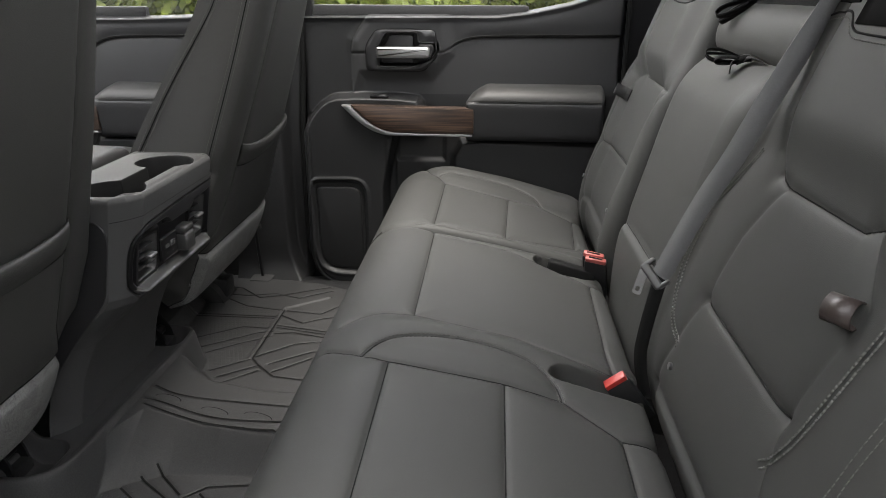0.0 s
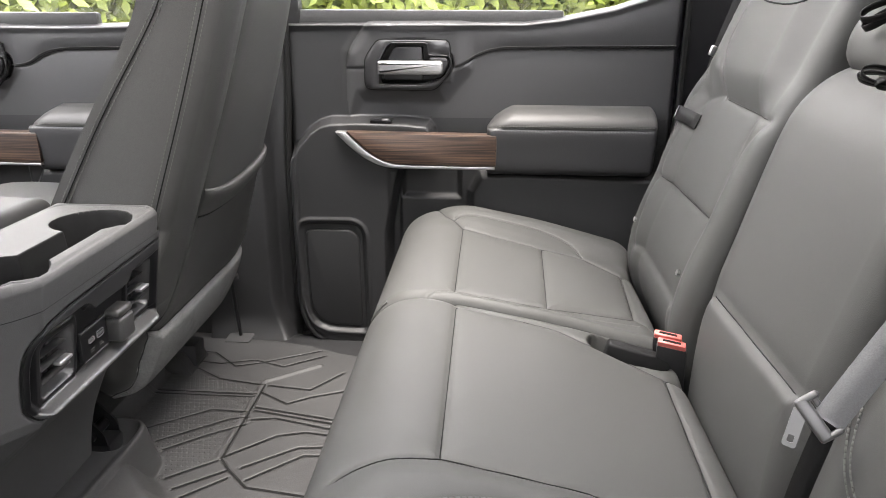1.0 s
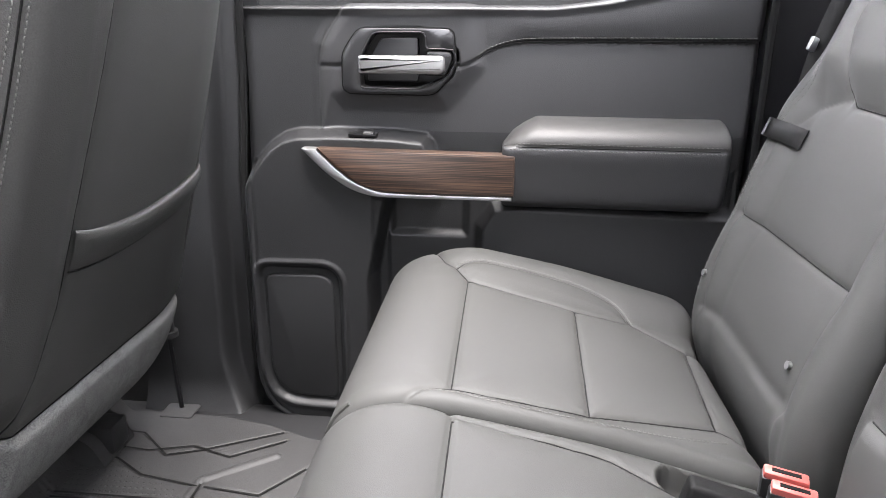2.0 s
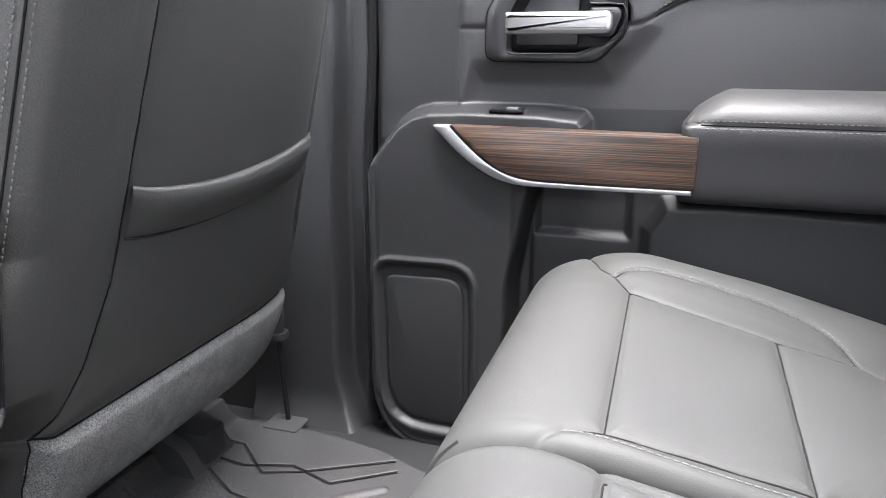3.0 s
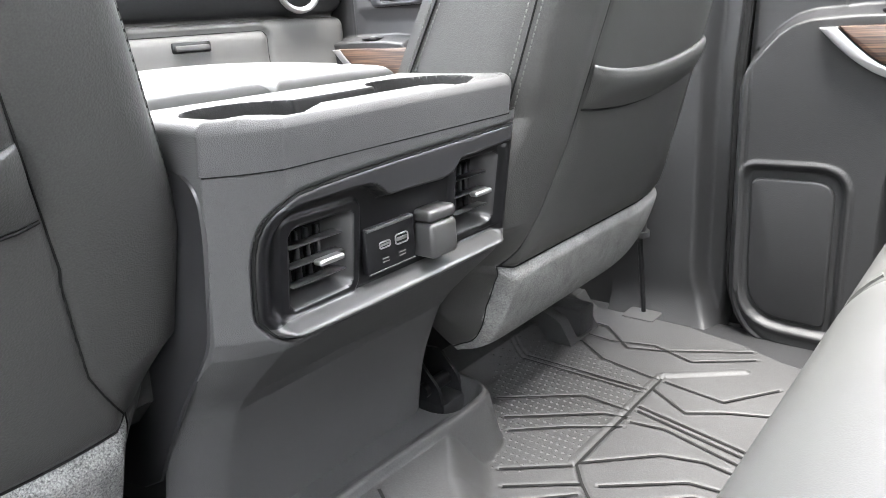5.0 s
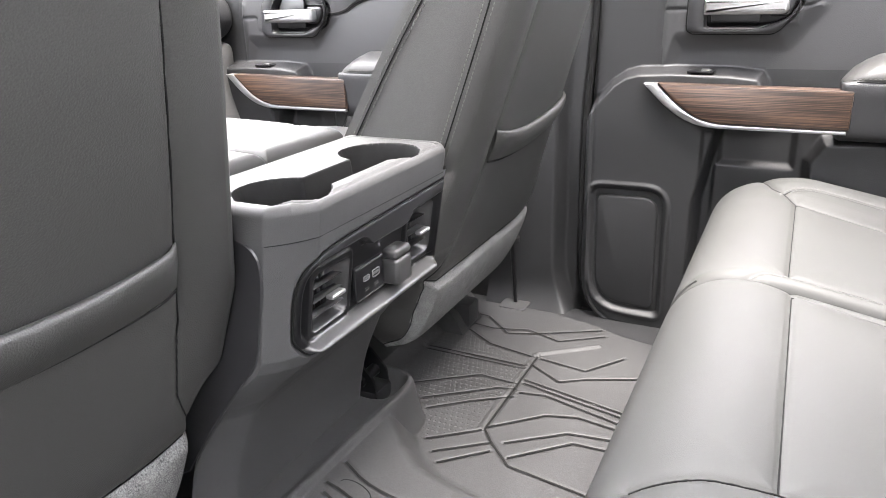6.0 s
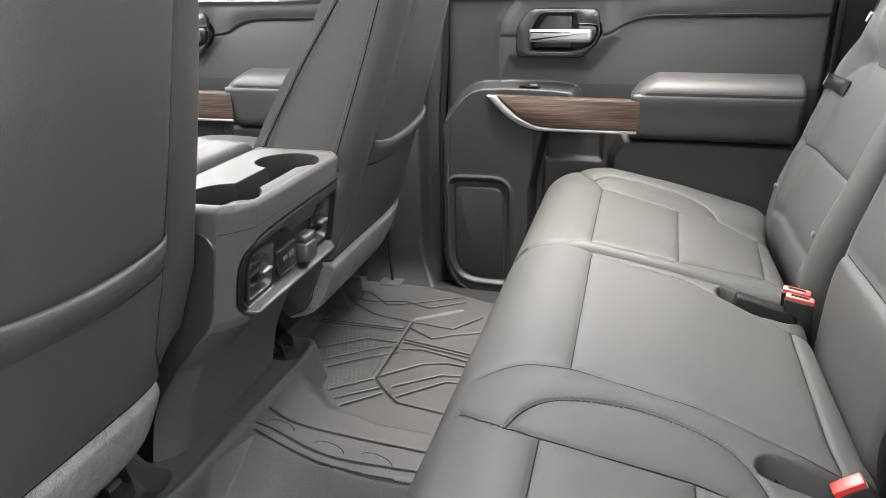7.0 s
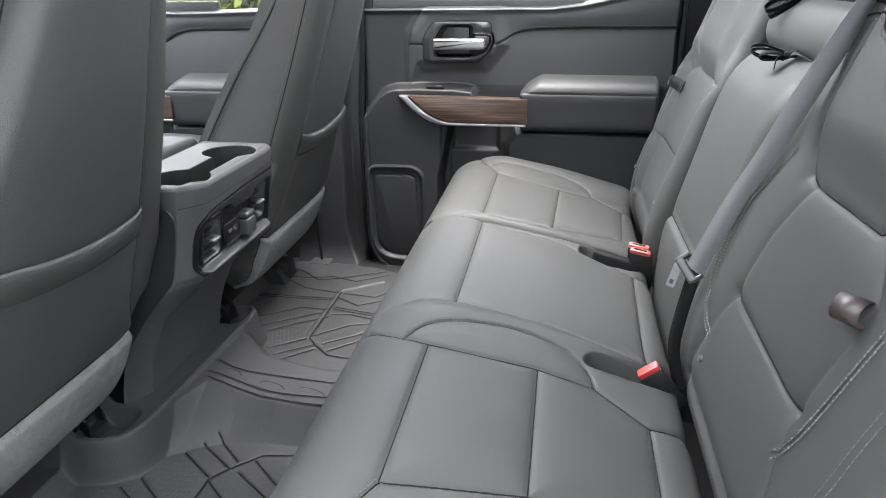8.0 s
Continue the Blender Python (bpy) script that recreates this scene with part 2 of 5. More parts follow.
def round_rect(x0, y0, x1, y1, r, n=5):
    pts = []
    for cx, cy, a in ((x1 - r, y1 - r, 0), (x0 + r, y1 - r, 90), (x0 + r, y0 + r, 180), (x1 - r, y0 + r, 270)):
        pts += [(cx + r * math.cos(radians(a + 90 * k / n)), cy + r * math.sin(radians(a + 90 * k / n))) for k in range(n + 1)]
    return pts


def slab(name, lo, hi, mat, label, category, parent=None, r=0.0):
    ob = part(name, rbox(bmesh.new(), lo, hi, r), mat, parent, smooth=False)
    return tagged(ob, label, category, kind="structure")


# ---- structure ----
slab("ground", (-60, -60, -0.75), (60, 60, -0.65), GROUND, "grey asphalt ground under the vehicle", "ground")
floor = slab("floor", (-1.75, 0.30, -0.06), (0.75, 1.95, 0.02), CARPET, "black carpeted cab floor", "floor")
# unseen roof; its opening is added to light the bench from above
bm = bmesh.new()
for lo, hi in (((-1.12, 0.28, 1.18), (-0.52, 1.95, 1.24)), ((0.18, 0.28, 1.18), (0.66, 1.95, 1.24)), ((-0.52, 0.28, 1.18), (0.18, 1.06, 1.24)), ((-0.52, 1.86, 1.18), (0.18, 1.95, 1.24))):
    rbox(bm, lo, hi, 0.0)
ceiling = tagged(part("ceiling", bm, HEADLINER, smooth=False), "pale cloth headliner round an added opening that lets light in", "ceiling", kind="structure")
slab("wall_rear", (0.66, 0.28, -0.06), (0.72, 1.98, 0.85), PLASTIC, "dark plastic rear cab wall below the back window", "wall")
slab("wall_front", (-1.80, 0.28, -0.06), (-1.74, 1.98, 0.75), CARPET, "dark firewall behind the dashboard", "wall")
# out of view; added to keep low sky out of the open side
slab("wall_light_block", (-9, -2.9, -0.7), (9, -2.6, 1.9), GROUND, "unseen grey wall added to block low light from the open side", "wall")
slab("wall_near_front", (-1.75, 0.26, -0.06), (-0.62, 0.32, 0.74), PLASTIC, "dark inner panel of the driver side front door", "wall")
slab("door_3", (-0.64, -0.70, -0.10), (-0.58, 0.27, 1.15), LEATHER_DOOR, "open rear door on the near side", "door")
slab("wall_near_rear", (0.36, 0.26, -0.06), (0.70, 0.32, 1.20), PLASTIC, "dark trim of the rear cab pillar", "wall")
slab("wall_far_lower", (-1.75, 1.964, -0.10), (0.70, 2.03, 0.735), PLASTIC, "dark lower side wall of the cab behind the doors", "wall")
slab("pillar_rear", (0.348, 1.915, 0.02), (0.70, 1.963, 1.20), GLOSS, "dark trim of the rear cab pillar", "pillar")
slab("pillar_edge", (0.300, 1.9635, 0.72), (0.40, 1.985, 1.20), GLOSS, "black strip behind the far rear door edge", "pillar")
slab("pillar_middle", (-0.655, 1.935, 0.02), (-0.507, 1.963, 1.20), PLASTIC, "dark trim of the middle cab pillar", "pillar")


# ---- padded surfaces ----
def profile_frame(pts, step_len, flip=1):
    """Points along a side profile, its outward normals and the length along it."""
    p, s = resample(chaikin(pts, 3), step_len)
    t = np.gradient(p, axis=0)
    t /= np.linalg.norm(t, axis=1, keepdims=True)
    return p, flip * np.stack([-t[:, 1], t[:, 0]], 1), s


def cross_section(y0, y1, r, skirt, step_len):
    """Across the piece: the place and how far the surface has dropped, with rounded ends and a skirt."""
    a = np.linspace(0, math.pi / 2, 9)
    left = [(y0, r + k * skirt / 4) for k in range(4, 0, -1)] + [(y0 + r * (1 - math.cos(b)), r * (1 - math.sin(b))) for b in a]
    right = [(y0 + y1 - y, d) for y, d in reversed(left)]
    mid = [(y, 0.0) for y in np.linspace(y0 + r, y1 - r, max(3, int((y1 - y0 - 2 * r) / step_len)))[1:-1]]
    return np.array(left + mid + right)


class Padding:
    """A padded surface swept along a side profile, with sewn grooves, cut into its panels."""

    def __init__(self, parent, prof, y0, y1, seams, regions, specs, lift=None, r=0.03, skirt=0.06, res=0.003, depth=0.0018, width=0.0030, pillow=0.0056, flip=1, lay=None, warp=None, soft=(), thread=0.0008):
        p, nrm, s = profile_frame(prof, res, flip)
        cs = cross_section(y0, y1, r, skirt, res)
        Y, S = np.meshgrid(cs[:, 0], s, indexing="ij")
        d = np.full(Y.shape, 9.0)
        for line in seams:
            d = np.minimum(d, seg_dist(Y, S, line))
        off = -depth * np.exp(-(d / width) ** 2) + pillow * (1 - np.exp(-d / 0.016))
        for line in soft:
            off = off - 0.0045 * np.exp(-seg_dist(Y, S, line) / 0.010)
        if lift:
            off = off + lift(Y, S)
        off = off - cs[:, 1][:, None]
        A, B = p[:, 0][None] + nrm[:, 0][None] * off, p[:, 1][None] + nrm[:, 1][None] * off
        C = Y + (warp(Y, S, B) if warp else 0)
        self.P = np.stack([A, C, B] if lay is None else lay(A, C, B), 2)
        self.N = grid_normals(self.P)
        mid = self.N[len(cs) // 2, len(s) // 2]
        out = np.array([nrm[len(s) // 2, 0], 0, nrm[len(s) // 2, 1]])
        if lay is not None:
            out = np.array([float(q) for q in lay(out[0], 0.0, out[2])])
        if mid @ out < 0:
            self.N = -self.N
        self.y, self.s, self.parent = cs[:, 0], s, parent
        Yc, Sc = (Y[1:, 1:] + Y[:-1, :-1]) / 2, (S[1:, 1:] + S[:-1, :-1]) / 2
        labels = np.zeros(Yc.shape, int)
        for k, poly in regions:
            labels[inside(Yc, Sc, poly)] = k
        self.made = sheets(self.P, labels, specs, parent)
        if seams:
            self.sew(seams, thread)

    def sew(self, seams, r):
        """Dark strips along the seams that stand for the shade in their grooves."""
        V, F = [], []
        lo, hi = self.y[13] + 0.001, self.y[-14] - 0.001
        for line in seams:
            q, _ = resample(np.array(line, float), 0.004)
            q = q[(q[:, 0] > lo) & (q[:, 0] < hi) & (q[:, 1] < self.s[-1] - 0.004)]
            if len(q) < 3:
                continue
            c = np.array([self.at(y, t, 0.0006) for y, t in q])
            n = np.array([self.at(y, t, 1.0) - self.at(y, t) for y, t in q])
            t = np.gradient(c, axis=0)
            w = np.cross(t, n)
            w /= np.linalg.norm(w, axis=1, keepdims=True) + 1e-9
            k = len(V)
            for a, b, d in zip(c, n, w):
                V += [a - d * r - b * r, a - d * r * 0.6 + b * r * 0.6, a + d * r * 0.6 + b * r * 0.6, a + d * r - b * r]
            F += [(k + 4 * i + j, k + 4 * i + j + 1, k + 4 * i + j + 5, k + 4 * i + j + 4) for i in range(len(c) - 1) for j in range(3)]
        if V:
            tagged(raw("shade_line", V, F, SEAM, self.parent, "dark line for the shade in a sunken seam"), kind="stuff")

    def at(self, y, s, up=0.0):
        i = np.interp(y, self.y, np.arange(len(self.y)))
        j = np.interp(s, self.s, np.arange(len(self.s)))
        i0, j0 = min(int(i), len(self.y) - 2), min(int(j), len(self.s) - 2)
        a, b = i - i0, j - j0
        mix = lambda G: (1 - a) * (1 - b) * G[i0, j0] + a * (1 - b) * G[i0 + 1, j0] + (1 - a) * b * G[i0, j0 + 1] + a * b * G[i0 + 1, j0 + 1]
        return mix(self.P) + up * mix(self.N)

    def stitch(self, lines, gap=0.006, size=0.0042, thick=0.0007, shift=(0.0,)):
        """Short threads along lines, each set off to the side by shift."""
        V, F = [], []
        for line in lines:
            q, _ = resample(chaikin(line, 2), gap)
            t = np.gradient(q, axis=0)
            t /= np.linalg.norm(t, axis=1, keepdims=True) + 1e-12
            for sh in shift:
                for (y, s), (ty, ts) in zip(q, t):
                    y, s = y - ts * sh, s + ty * sh
                    a = self.at(y - ty * size / 2, s - ts * size / 2, thick * 0.6)
                    b = self.at(y + ty * size / 2, s + ts * size / 2, thick * 0.6)
                    n = self.at(y, s, 1.0) - self.at(y, s)
                    w = np.cross(b - a, n)
                    w = w / (np.linalg.norm(w) + 1e-9) * thick
                    k = len(V)
                    V += [a - w, a + n * thick, a + w, b - w, b + n * thick, b + w]
                    F += [(k, k + 1, k + 4, k + 3), (k + 1, k + 2, k + 5, k + 4), (k, k + 2, k + 1), (k + 3, k + 4, k + 5)]
        return tagged(raw("stitching", V, F, STITCH, self.parent, "grey sewing thread"), kind="stuff")


# ---- rear bench cushions ----
CUSHION = [(-0.205, 0.05), (-0.218, 0.18), (-0.233, 0.255), (-0.226, 0.315), (-0.194, 0.352), (-0.15, 0.365), (-0.098, 0.359), (0.0, 0.340), (0.06, 0.328), (0.19, 0.2925), (0.218, 0.285), (0.234, 0.272), (0.2395, 0.23), (0.240, 0.16)]
cp, cn, cs_len = profile_frame(CUSHION, 0.004)
c_first = int(np.argmax(cp[:, 1] > 0.33))


def cv(x):
    """Length along the cushion's profile at x, on its top."""
    return float(np.interp(x, cp[c_first:, 0], cs_len[c_first:]))


def on_top(line):
    return [(y, cv(x)) for y, x in line]


XF, XM, XR = -0.097, 0.043, 0.195
CUSHION_PARTS = {0: ("front_panel", LEATHER_BENCH, ""), 1: ("seat_insert", LEATHER_BENCH, ""), 2: ("rear_insert", LEATHER_BENCH, ""), 3: ("side_bolster", LEATHER_BENCH, ""),
                 4: ("middle_insert", LEATHER_BENCH, ""), 5: ("bolster_panel", LEATHER_BENCH, ""), 6: ("buckle_pocket", DARK, "dark buckle pocket"), 7: ("buckle_pocket", DARK, "dark buckle pocket")}


def narrow_cushion():
    th = thing("seat_cushion", "dark grey leather rear seat cushion beside the far door", "seat cushion", "rear bench cushions")
    y0, y1 = 1.380, 1.858
    ins = [(1.412, XF), (1.742, XF), (1.716, 0.060), (1.728, 0.143), (1.680, 0.213), (1.472, 0.199), (1.420, 0.050)]
    arc = [(1.742, XF), (1.772, -0.117), (1.792, -0.104), (1.801, -0.07), (1.798, 0.0), (1.790, 0.08), (1.768, 0.13), (1.728, 0.143)]
    arc = [arc[0]] + chaikin(arc[1:], 2).tolist()
    inner = [(1.400, -0.125), (1.395, -0.05), (1.398, 0.05), (1.418, 0.14), (1.44, 0.2)]
    seams = [ins + ins[:1], [ins[6], ins[2]], arc, [arc[1], (1.79, -0.135), (1.82, -0.145), (1.862, -0.16)], [(1.412, XF), (1.402, -0.125), (1.380, -0.15)],
             [ins[4], (1.72, 0.25), (1.75, 0.30)], [ins[5], (1.42, 0.24), (1.40, 0.3)]]
    front = on_top([(1.0, XF - 0.006)])[0][1]
    regs = [(3, [(0, front), (3, front), (3, 9), (0, 9)]), (1, on_top(ins[:3] + ins[6:])), (2, on_top(ins[2:])), (5, on_top(arc + [ins[2]]))]

    def lift(Y, S):
        top = step(front - 0.03 - S, 0.12)
        return 0.020 * step(1.775 - Y, 0.09) * top + 0.004 * step(Y - 1.40, 0.03) * top

    pad = Padding(th, CUSHION, y0, y1, [on_top(q) for q in seams], regs, CUSHION_PARTS, lift, r=0.022, skirt=0.05)
    pad.stitch([on_top(arc[1:])], shift=(-0.004, 0.004))
    pad.stitch([on_top(inner)])
    rim = [pad.at(y0 + 0.012, s) for s in np.linspace(0.05, cv(-0.2), 24)]
    part("piping", tube(rim, 0.0025, 6), LEATHER_BENCH, th)
    return th


def wide_cushion():
    th = thing("seat_cushion", "wide dark grey leather rear seat cushion beside the open door", "seat cushion", "rear bench cushions")
    y0, y1 = 0.400, 1.376
    ins = [(0.540, XF - 0.008), (0.828, XF - 0.010), (0.831, XM), (0.825, 0.118), (0.770, XR - 0.008), (0.61, XR - 0.008), (0.575, XM)]
    arc = [(0.828, XF - 0.010), (0.833, -0.143), (0.870, -0.130), (0.900, -0.105), (0.918, -0.05), (0.924, 0.0), (0.914, 0.06), (0.900, 0.092), (0.862, 0.113), (0.825, 0.118)]
    arc = [arc[0]] + chaikin(arc[1:], 2).tolist()
    mid = [(0.973, -0.090), (1.358, -0.092), (1.345, 0.06), (1.275, 0.207), (0.925, 0.197), (0.966, 0.06)]
    outer = [(0.540, XF - 0.008), (0.505, -0.12), (0.475, -0.08), (0.468, 0.0), (0.49, 0.09), (0.56, 0.12)]
    outer = [outer[0]] + chaikin(outer[1:], 2).tolist()
    pocket = [(0.884, 0.112), (0.898, 0.108), (0.912, 0.122), (0.915, 0.17), (0.915, 0.232), (0.874, 0.232), (0.874, 0.17), (0.878, 0.130)]
    far_pocket = [(1.322, 0.115), (1.338, 0.105), (1.362, 0.12), (1.362, 0.22), (1.300, 0.22), (1.302, 0.16)]
    seams = [ins + ins[:1], [ins[6], ins[2]], mid + mid[:1], arc, outer, [arc[1], (0.845, -0.17), (0.872, -0.20)], [outer[1], (0.47, -0.14), (0.40, -0.16)],
             [(0.973, -0.090), (0.962, -0.14), (0.940, -0.19)], [(1.358, -0.092), (1.376, -0.10)], [ins[4], (0.80, 0.25), (0.81, 0.3)], [mid[4], (0.92, 0.25), (0.92, 0.3)], [mid[3], (1.29, 0.3)]]
    front = on_top([(1.0, XF - 0.004)])[0][1]

    def shrink(poly):
        c = chaikin(poly, 2, True)
        return (c.mean(0) + (c - c.mean(0)) * np.array([0.84, 0.92])).tolist()

    regs = [(3, [(0, front), (3, front), (3, 9), (0, 9)]), (1, on_top(ins[:3] + ins[6:])), (2, on_top(ins[2:])), (4, on_top(mid)), (5, on_top(arc + [ins[2]])),
            (6, shrink(on_top(pocket))), (7, shrink(on_top(far_pocket)))]

    def lift(Y, S):
        top = step(front - 0.03 - S, 0.12)
        strip = 0.007 * step(np.abs(Y - 0.935) - 0.020, 0.08) * top
        rim = 0.012 * step(Y - 0.47, 0.06) * top
        holes = step(sdf(Y, S, chaikin(on_top(pocket), 2, True).tolist()), 0.010) + step(sdf(Y, S, chaikin(on_top(far_pocket), 2, True).tolist()), 0.010)
        return strip + rim - 0.030 * holes

    pad = Padding(th, CUSHION, y0, y1, [on_top(q) for q in seams], regs, CUSHION_PARTS, lift, r=0.022, skirt=0.05)
    pad.stitch([on_top(arc[1:]), on_top(outer)], shift=(-0.004, 0.004))
    rim = [pad.at(y, 0.075) for y in np.linspace(y0 + 0.03, y1 - 0.03, 60)]
    part("piping", tube(rim, 0.0025, 6), LEATHER_BENCH, th)
    return th


narrow_cushion()
wide_cushion()

# ---- rear bench backs ----
BACKREST = [(0.310, 0.16), (0.290, 0.215), (0.265, 0.268), (0.252, 0.32), (0.263, 0.39), (0.293, 0.48), (0.342, 0.63), (0.396, 0.78), (0.446, 0.90), (0.486, 0.95), (0.55, 0.96)]
bp_, bn_, b_len = profile_frame(BACKREST, 0.004)


def bv(z):
    return float(np.interp(z, bp_[:, 1], b_len))


def on_back(line):
    return [(y, bv(z)) for y, z in line]


BACK_PARTS = {0: ("side_bolster", LEATHER_BENCH, ""), 1: ("lower_panel", LEATHER_BENCH, ""), 2: ("middle_panel", LEATHER_BENCH, ""), 3: ("upper_panel", LEATHER_BENCH, "")}


def outer_back(label, y0, y1, low, mid, up, seams, soft, roll, roll_in, threads, r=0.03, heavy=(), warp=None):
    th = thing("bench_backrest", label, "seat back", "rear bench backs")

    def lift(Y, S):
        z = np.interp(S, b_len, bp_[:, 1])
        edge = np.minimum(Y - y0, y1 - Y + (0.05 if y0 < 0.5 else 0))
        return 0.016 * step(edge - 0.07, 0.06) * step(z - 0.66, 0.1) + (0.022 if y0 > 1 else 0.012) * step(0.66 - z, 0.06) * step(0.06 - edge, 0.06) + 0.007 * step(z - roll, 0.014) * step(roll_in - edge, 0.03)

    pad = Padding(th, BACKREST, y0, y1, [on_back(q) for q in seams], [(1, on_back(low)), (2, on_back(mid)), (3, on_back(up))], BACK_PARTS, lift, r=r, skirt=0.06, soft=[on_back(q) for q in soft], warp=warp)
    pad.stitch([on_back(q) for q in threads], shift=(-0.005, 0.005))
    if heavy:
        pad.stitch([on_back(q) for q in heavy], 0.0052, 0.0046, 0.0013, (-0.0036, 0.0036))
    return th, pad


far_back, far_pad = outer_back("dark grey leather rear seat back beside the far door", 1.345, 1.770,
    [(1.41, 0.22), (1.425, 0.478), (1.733, 0.476), (1.70, 0.22)],
    [(1.425, 0.478), (1.415, 0.56), (1.372, 0.634), (1.60, 0.638), (1.68, 0.628), (1.72, 0.58), (1.733, 0.476)],
    [(1.372, 0.638), (1.365, 0.93), (1.64, 0.93), (1.62, 0.78), (1.60, 0.641)],
    [[(1.425, 0.478), (1.733, 0.476)], [(1.372, 0.636), (1.60, 0.640), (1.625, 0.655), (1.64, 0.69)]],
    [[(1.733, 0.476), (1.72, 0.58), (1.68, 0.628), (1.62, 0.645)], [(1.425, 0.478), (1.415, 0.56), (1.372, 0.634)], [(1.425, 0.478), (1.428, 0.36)], [(1.733, 0.476), (1.722, 0.343)], [(1.62, 0.645), (1.655, 0.72), (1.64, 0.93)], [(1.425, 0.343), (1.722, 0.343)]],
    0.343, 0.060, [[(1.745, 0.36), (1.752, 0.47), (1.742, 0.58), (1.70, 0.68)]])
near_back, near_pad = outer_back("dark grey leather rear seat back beside the open door", 0.335, 0.962,
    [(0.875, 0.220), (0.842, 0.457), (0.582, 0.455), (0.500, 0.240)],
    [(0.842, 0.457), (0.825, 0.543), (0.790, 0.611), (0.618, 0.615), (0.555, 0.573), (0.582, 0.455)],
    [(0.790, 0.615), (0.845, 0.641), (0.860, 0.700), (0.878, 0.930), (0.500, 0.930), (0.575, 0.720), (0.618, 0.618)],
    [[(0.842, 0.457), (0.582, 0.455)], [(0.600, 0.627), (0.618, 0.617), (0.790, 0.613), (0.818, 0.621)]],
    [[(0.842, 0.457), (0.825, 0.543), (0.790, 0.611)], [(0.842, 0.457), (0.862, 0.383), (0.901, 0.305)], [(0.582, 0.455), (0.555, 0.573), (0.600, 0.627)], [(0.818, 0.621), (0.845, 0.648), (0.860, 0.700), (0.878, 0.930)], [(0.582, 0.455), (0.530, 0.323)], [(0.901, 0.307), (0.550, 0.311)]],
    0.307, 0.127, [[(0.490, 0.393), (0.475, 0.433), (0.470, 0.508), (0.450, 0.593)]],
    heavy=[[(0.572, 0.411), (0.556, 0.429), (0.542, 0.461), (0.524, 0.543), (0.500, 0.653)], [(0.848, 0.389), (0.875, 0.395), (0.912, 0.417), (0.932, 0.463), (0.932, 0.543), (0.918, 0.593), (0.905, 0.633)]],
    warp=lambda Y, S, Z: -0.062 * np.clip((Z - 0.56) / 0.12, 0, 1) * np.clip((Y - 0.80) / 0.13, 0, 1))


def middle_back():
    th = thing("bench_backrest", "dark grey leather middle seat back with a folding armrest", "seat back", "rear bench backs")
    prof = [(x - o, z) for (x, z), o in zip([(0.272, 0.16), (0.268, 0.24), (0.270, 0.345), (0.277, 0.41), (0.297, 0.48), (0.335, 0.63), (0.356, 0.675), (0.385, 0.710), (0.44, 0.724)], (0.0, 0.0, 0.0, 0.0, 0.0, 0.0, 0.0, -0.01, -0.01))]
    p, n, s = profile_frame(prof, 0.004)
    v = lambda z: float(np.interp(z, p[:, 1], s))
    on = lambda line: [(y, v(z)) for y, z in line]
    low = [(0.95, 0.20), (0.968, 0.309), (1.025, 0.410), (1.312, 0.404), (1.318, 0.20)]
    parts = {0: ("armrest_face", LEATHER_BENCH, ""), 1: ("lower_panel", LEATHER_BENCH, "")}
    pad = Padding(th, prof, 0.986, 1.356, [on(low[1:4])], [(1, on(low))], parts, lambda Y, S: 0.012 * step(sdf(Y, S, on(low)), 0.024), r=0.04, skirt=0.06)
    head = [(0.44, 0.690), (0.400, 0.720), (0.396, 0.748), (0.407, 0.776), (0.43, 0.789), (0.50, 0.795)]
    Padding(th, head, 0.96, 1.34, [], [], {0: ("head_pad", LEATHER_BENCH, "")}, None, r=0.03, skirt=0.03)
    # added block stands in for the dark gap above the head pad
    part("dark_block", rbox(bmesh.new(), (0.435, 0.985, 0.770), (0.60, 1.325, 0.93), 0.02, 3), STRAP, th, "black block for the dark gap above the head pad")
    return th, pad


mid_back, mid_pad = middle_back()


for pad, y, z in ((near_pad, 0.838, 0.362), (far_pad, 1.738, 0.384), (far_pad, 1.452, 0.384)):
    c, o = pad.at(y, bv(z), 0.004), pad.at(y, bv(z), -0.006)
    part("stud", tube([o, c], 0.0048, 14), SILVER, pad.parent, "small grey stud")


def pull_loop(label, base, size, tilt, mat, width=0.024, ratio=0.62, inner=0.85):
    """A loop of flat strap that stands off the seat."""
    th = thing("pull_strap", label, "strap", "pull straps")
    V, F, n = [], [], 18
    for i in range(n):
        a = math.tau * i / n
        for w in (-width / 2, width / 2):
            for k in (1.0, inner):
                V.append(tilt @ Vector((k * size * math.cos(a), w, k * ratio * size * math.sin(a))) + Vector(base))
    for i in range(n):
        j = (i + 1) % n
        a, b = 4 * i, 4 * j
        F += [(a, a + 2, b + 2, b), (a + 1, b + 1, b + 3, a + 3), (a, b, b + 1, a + 1), (a + 2, a + 3, b + 3, b + 2)]
    raw("loop", V, F, mat, th)
    return th


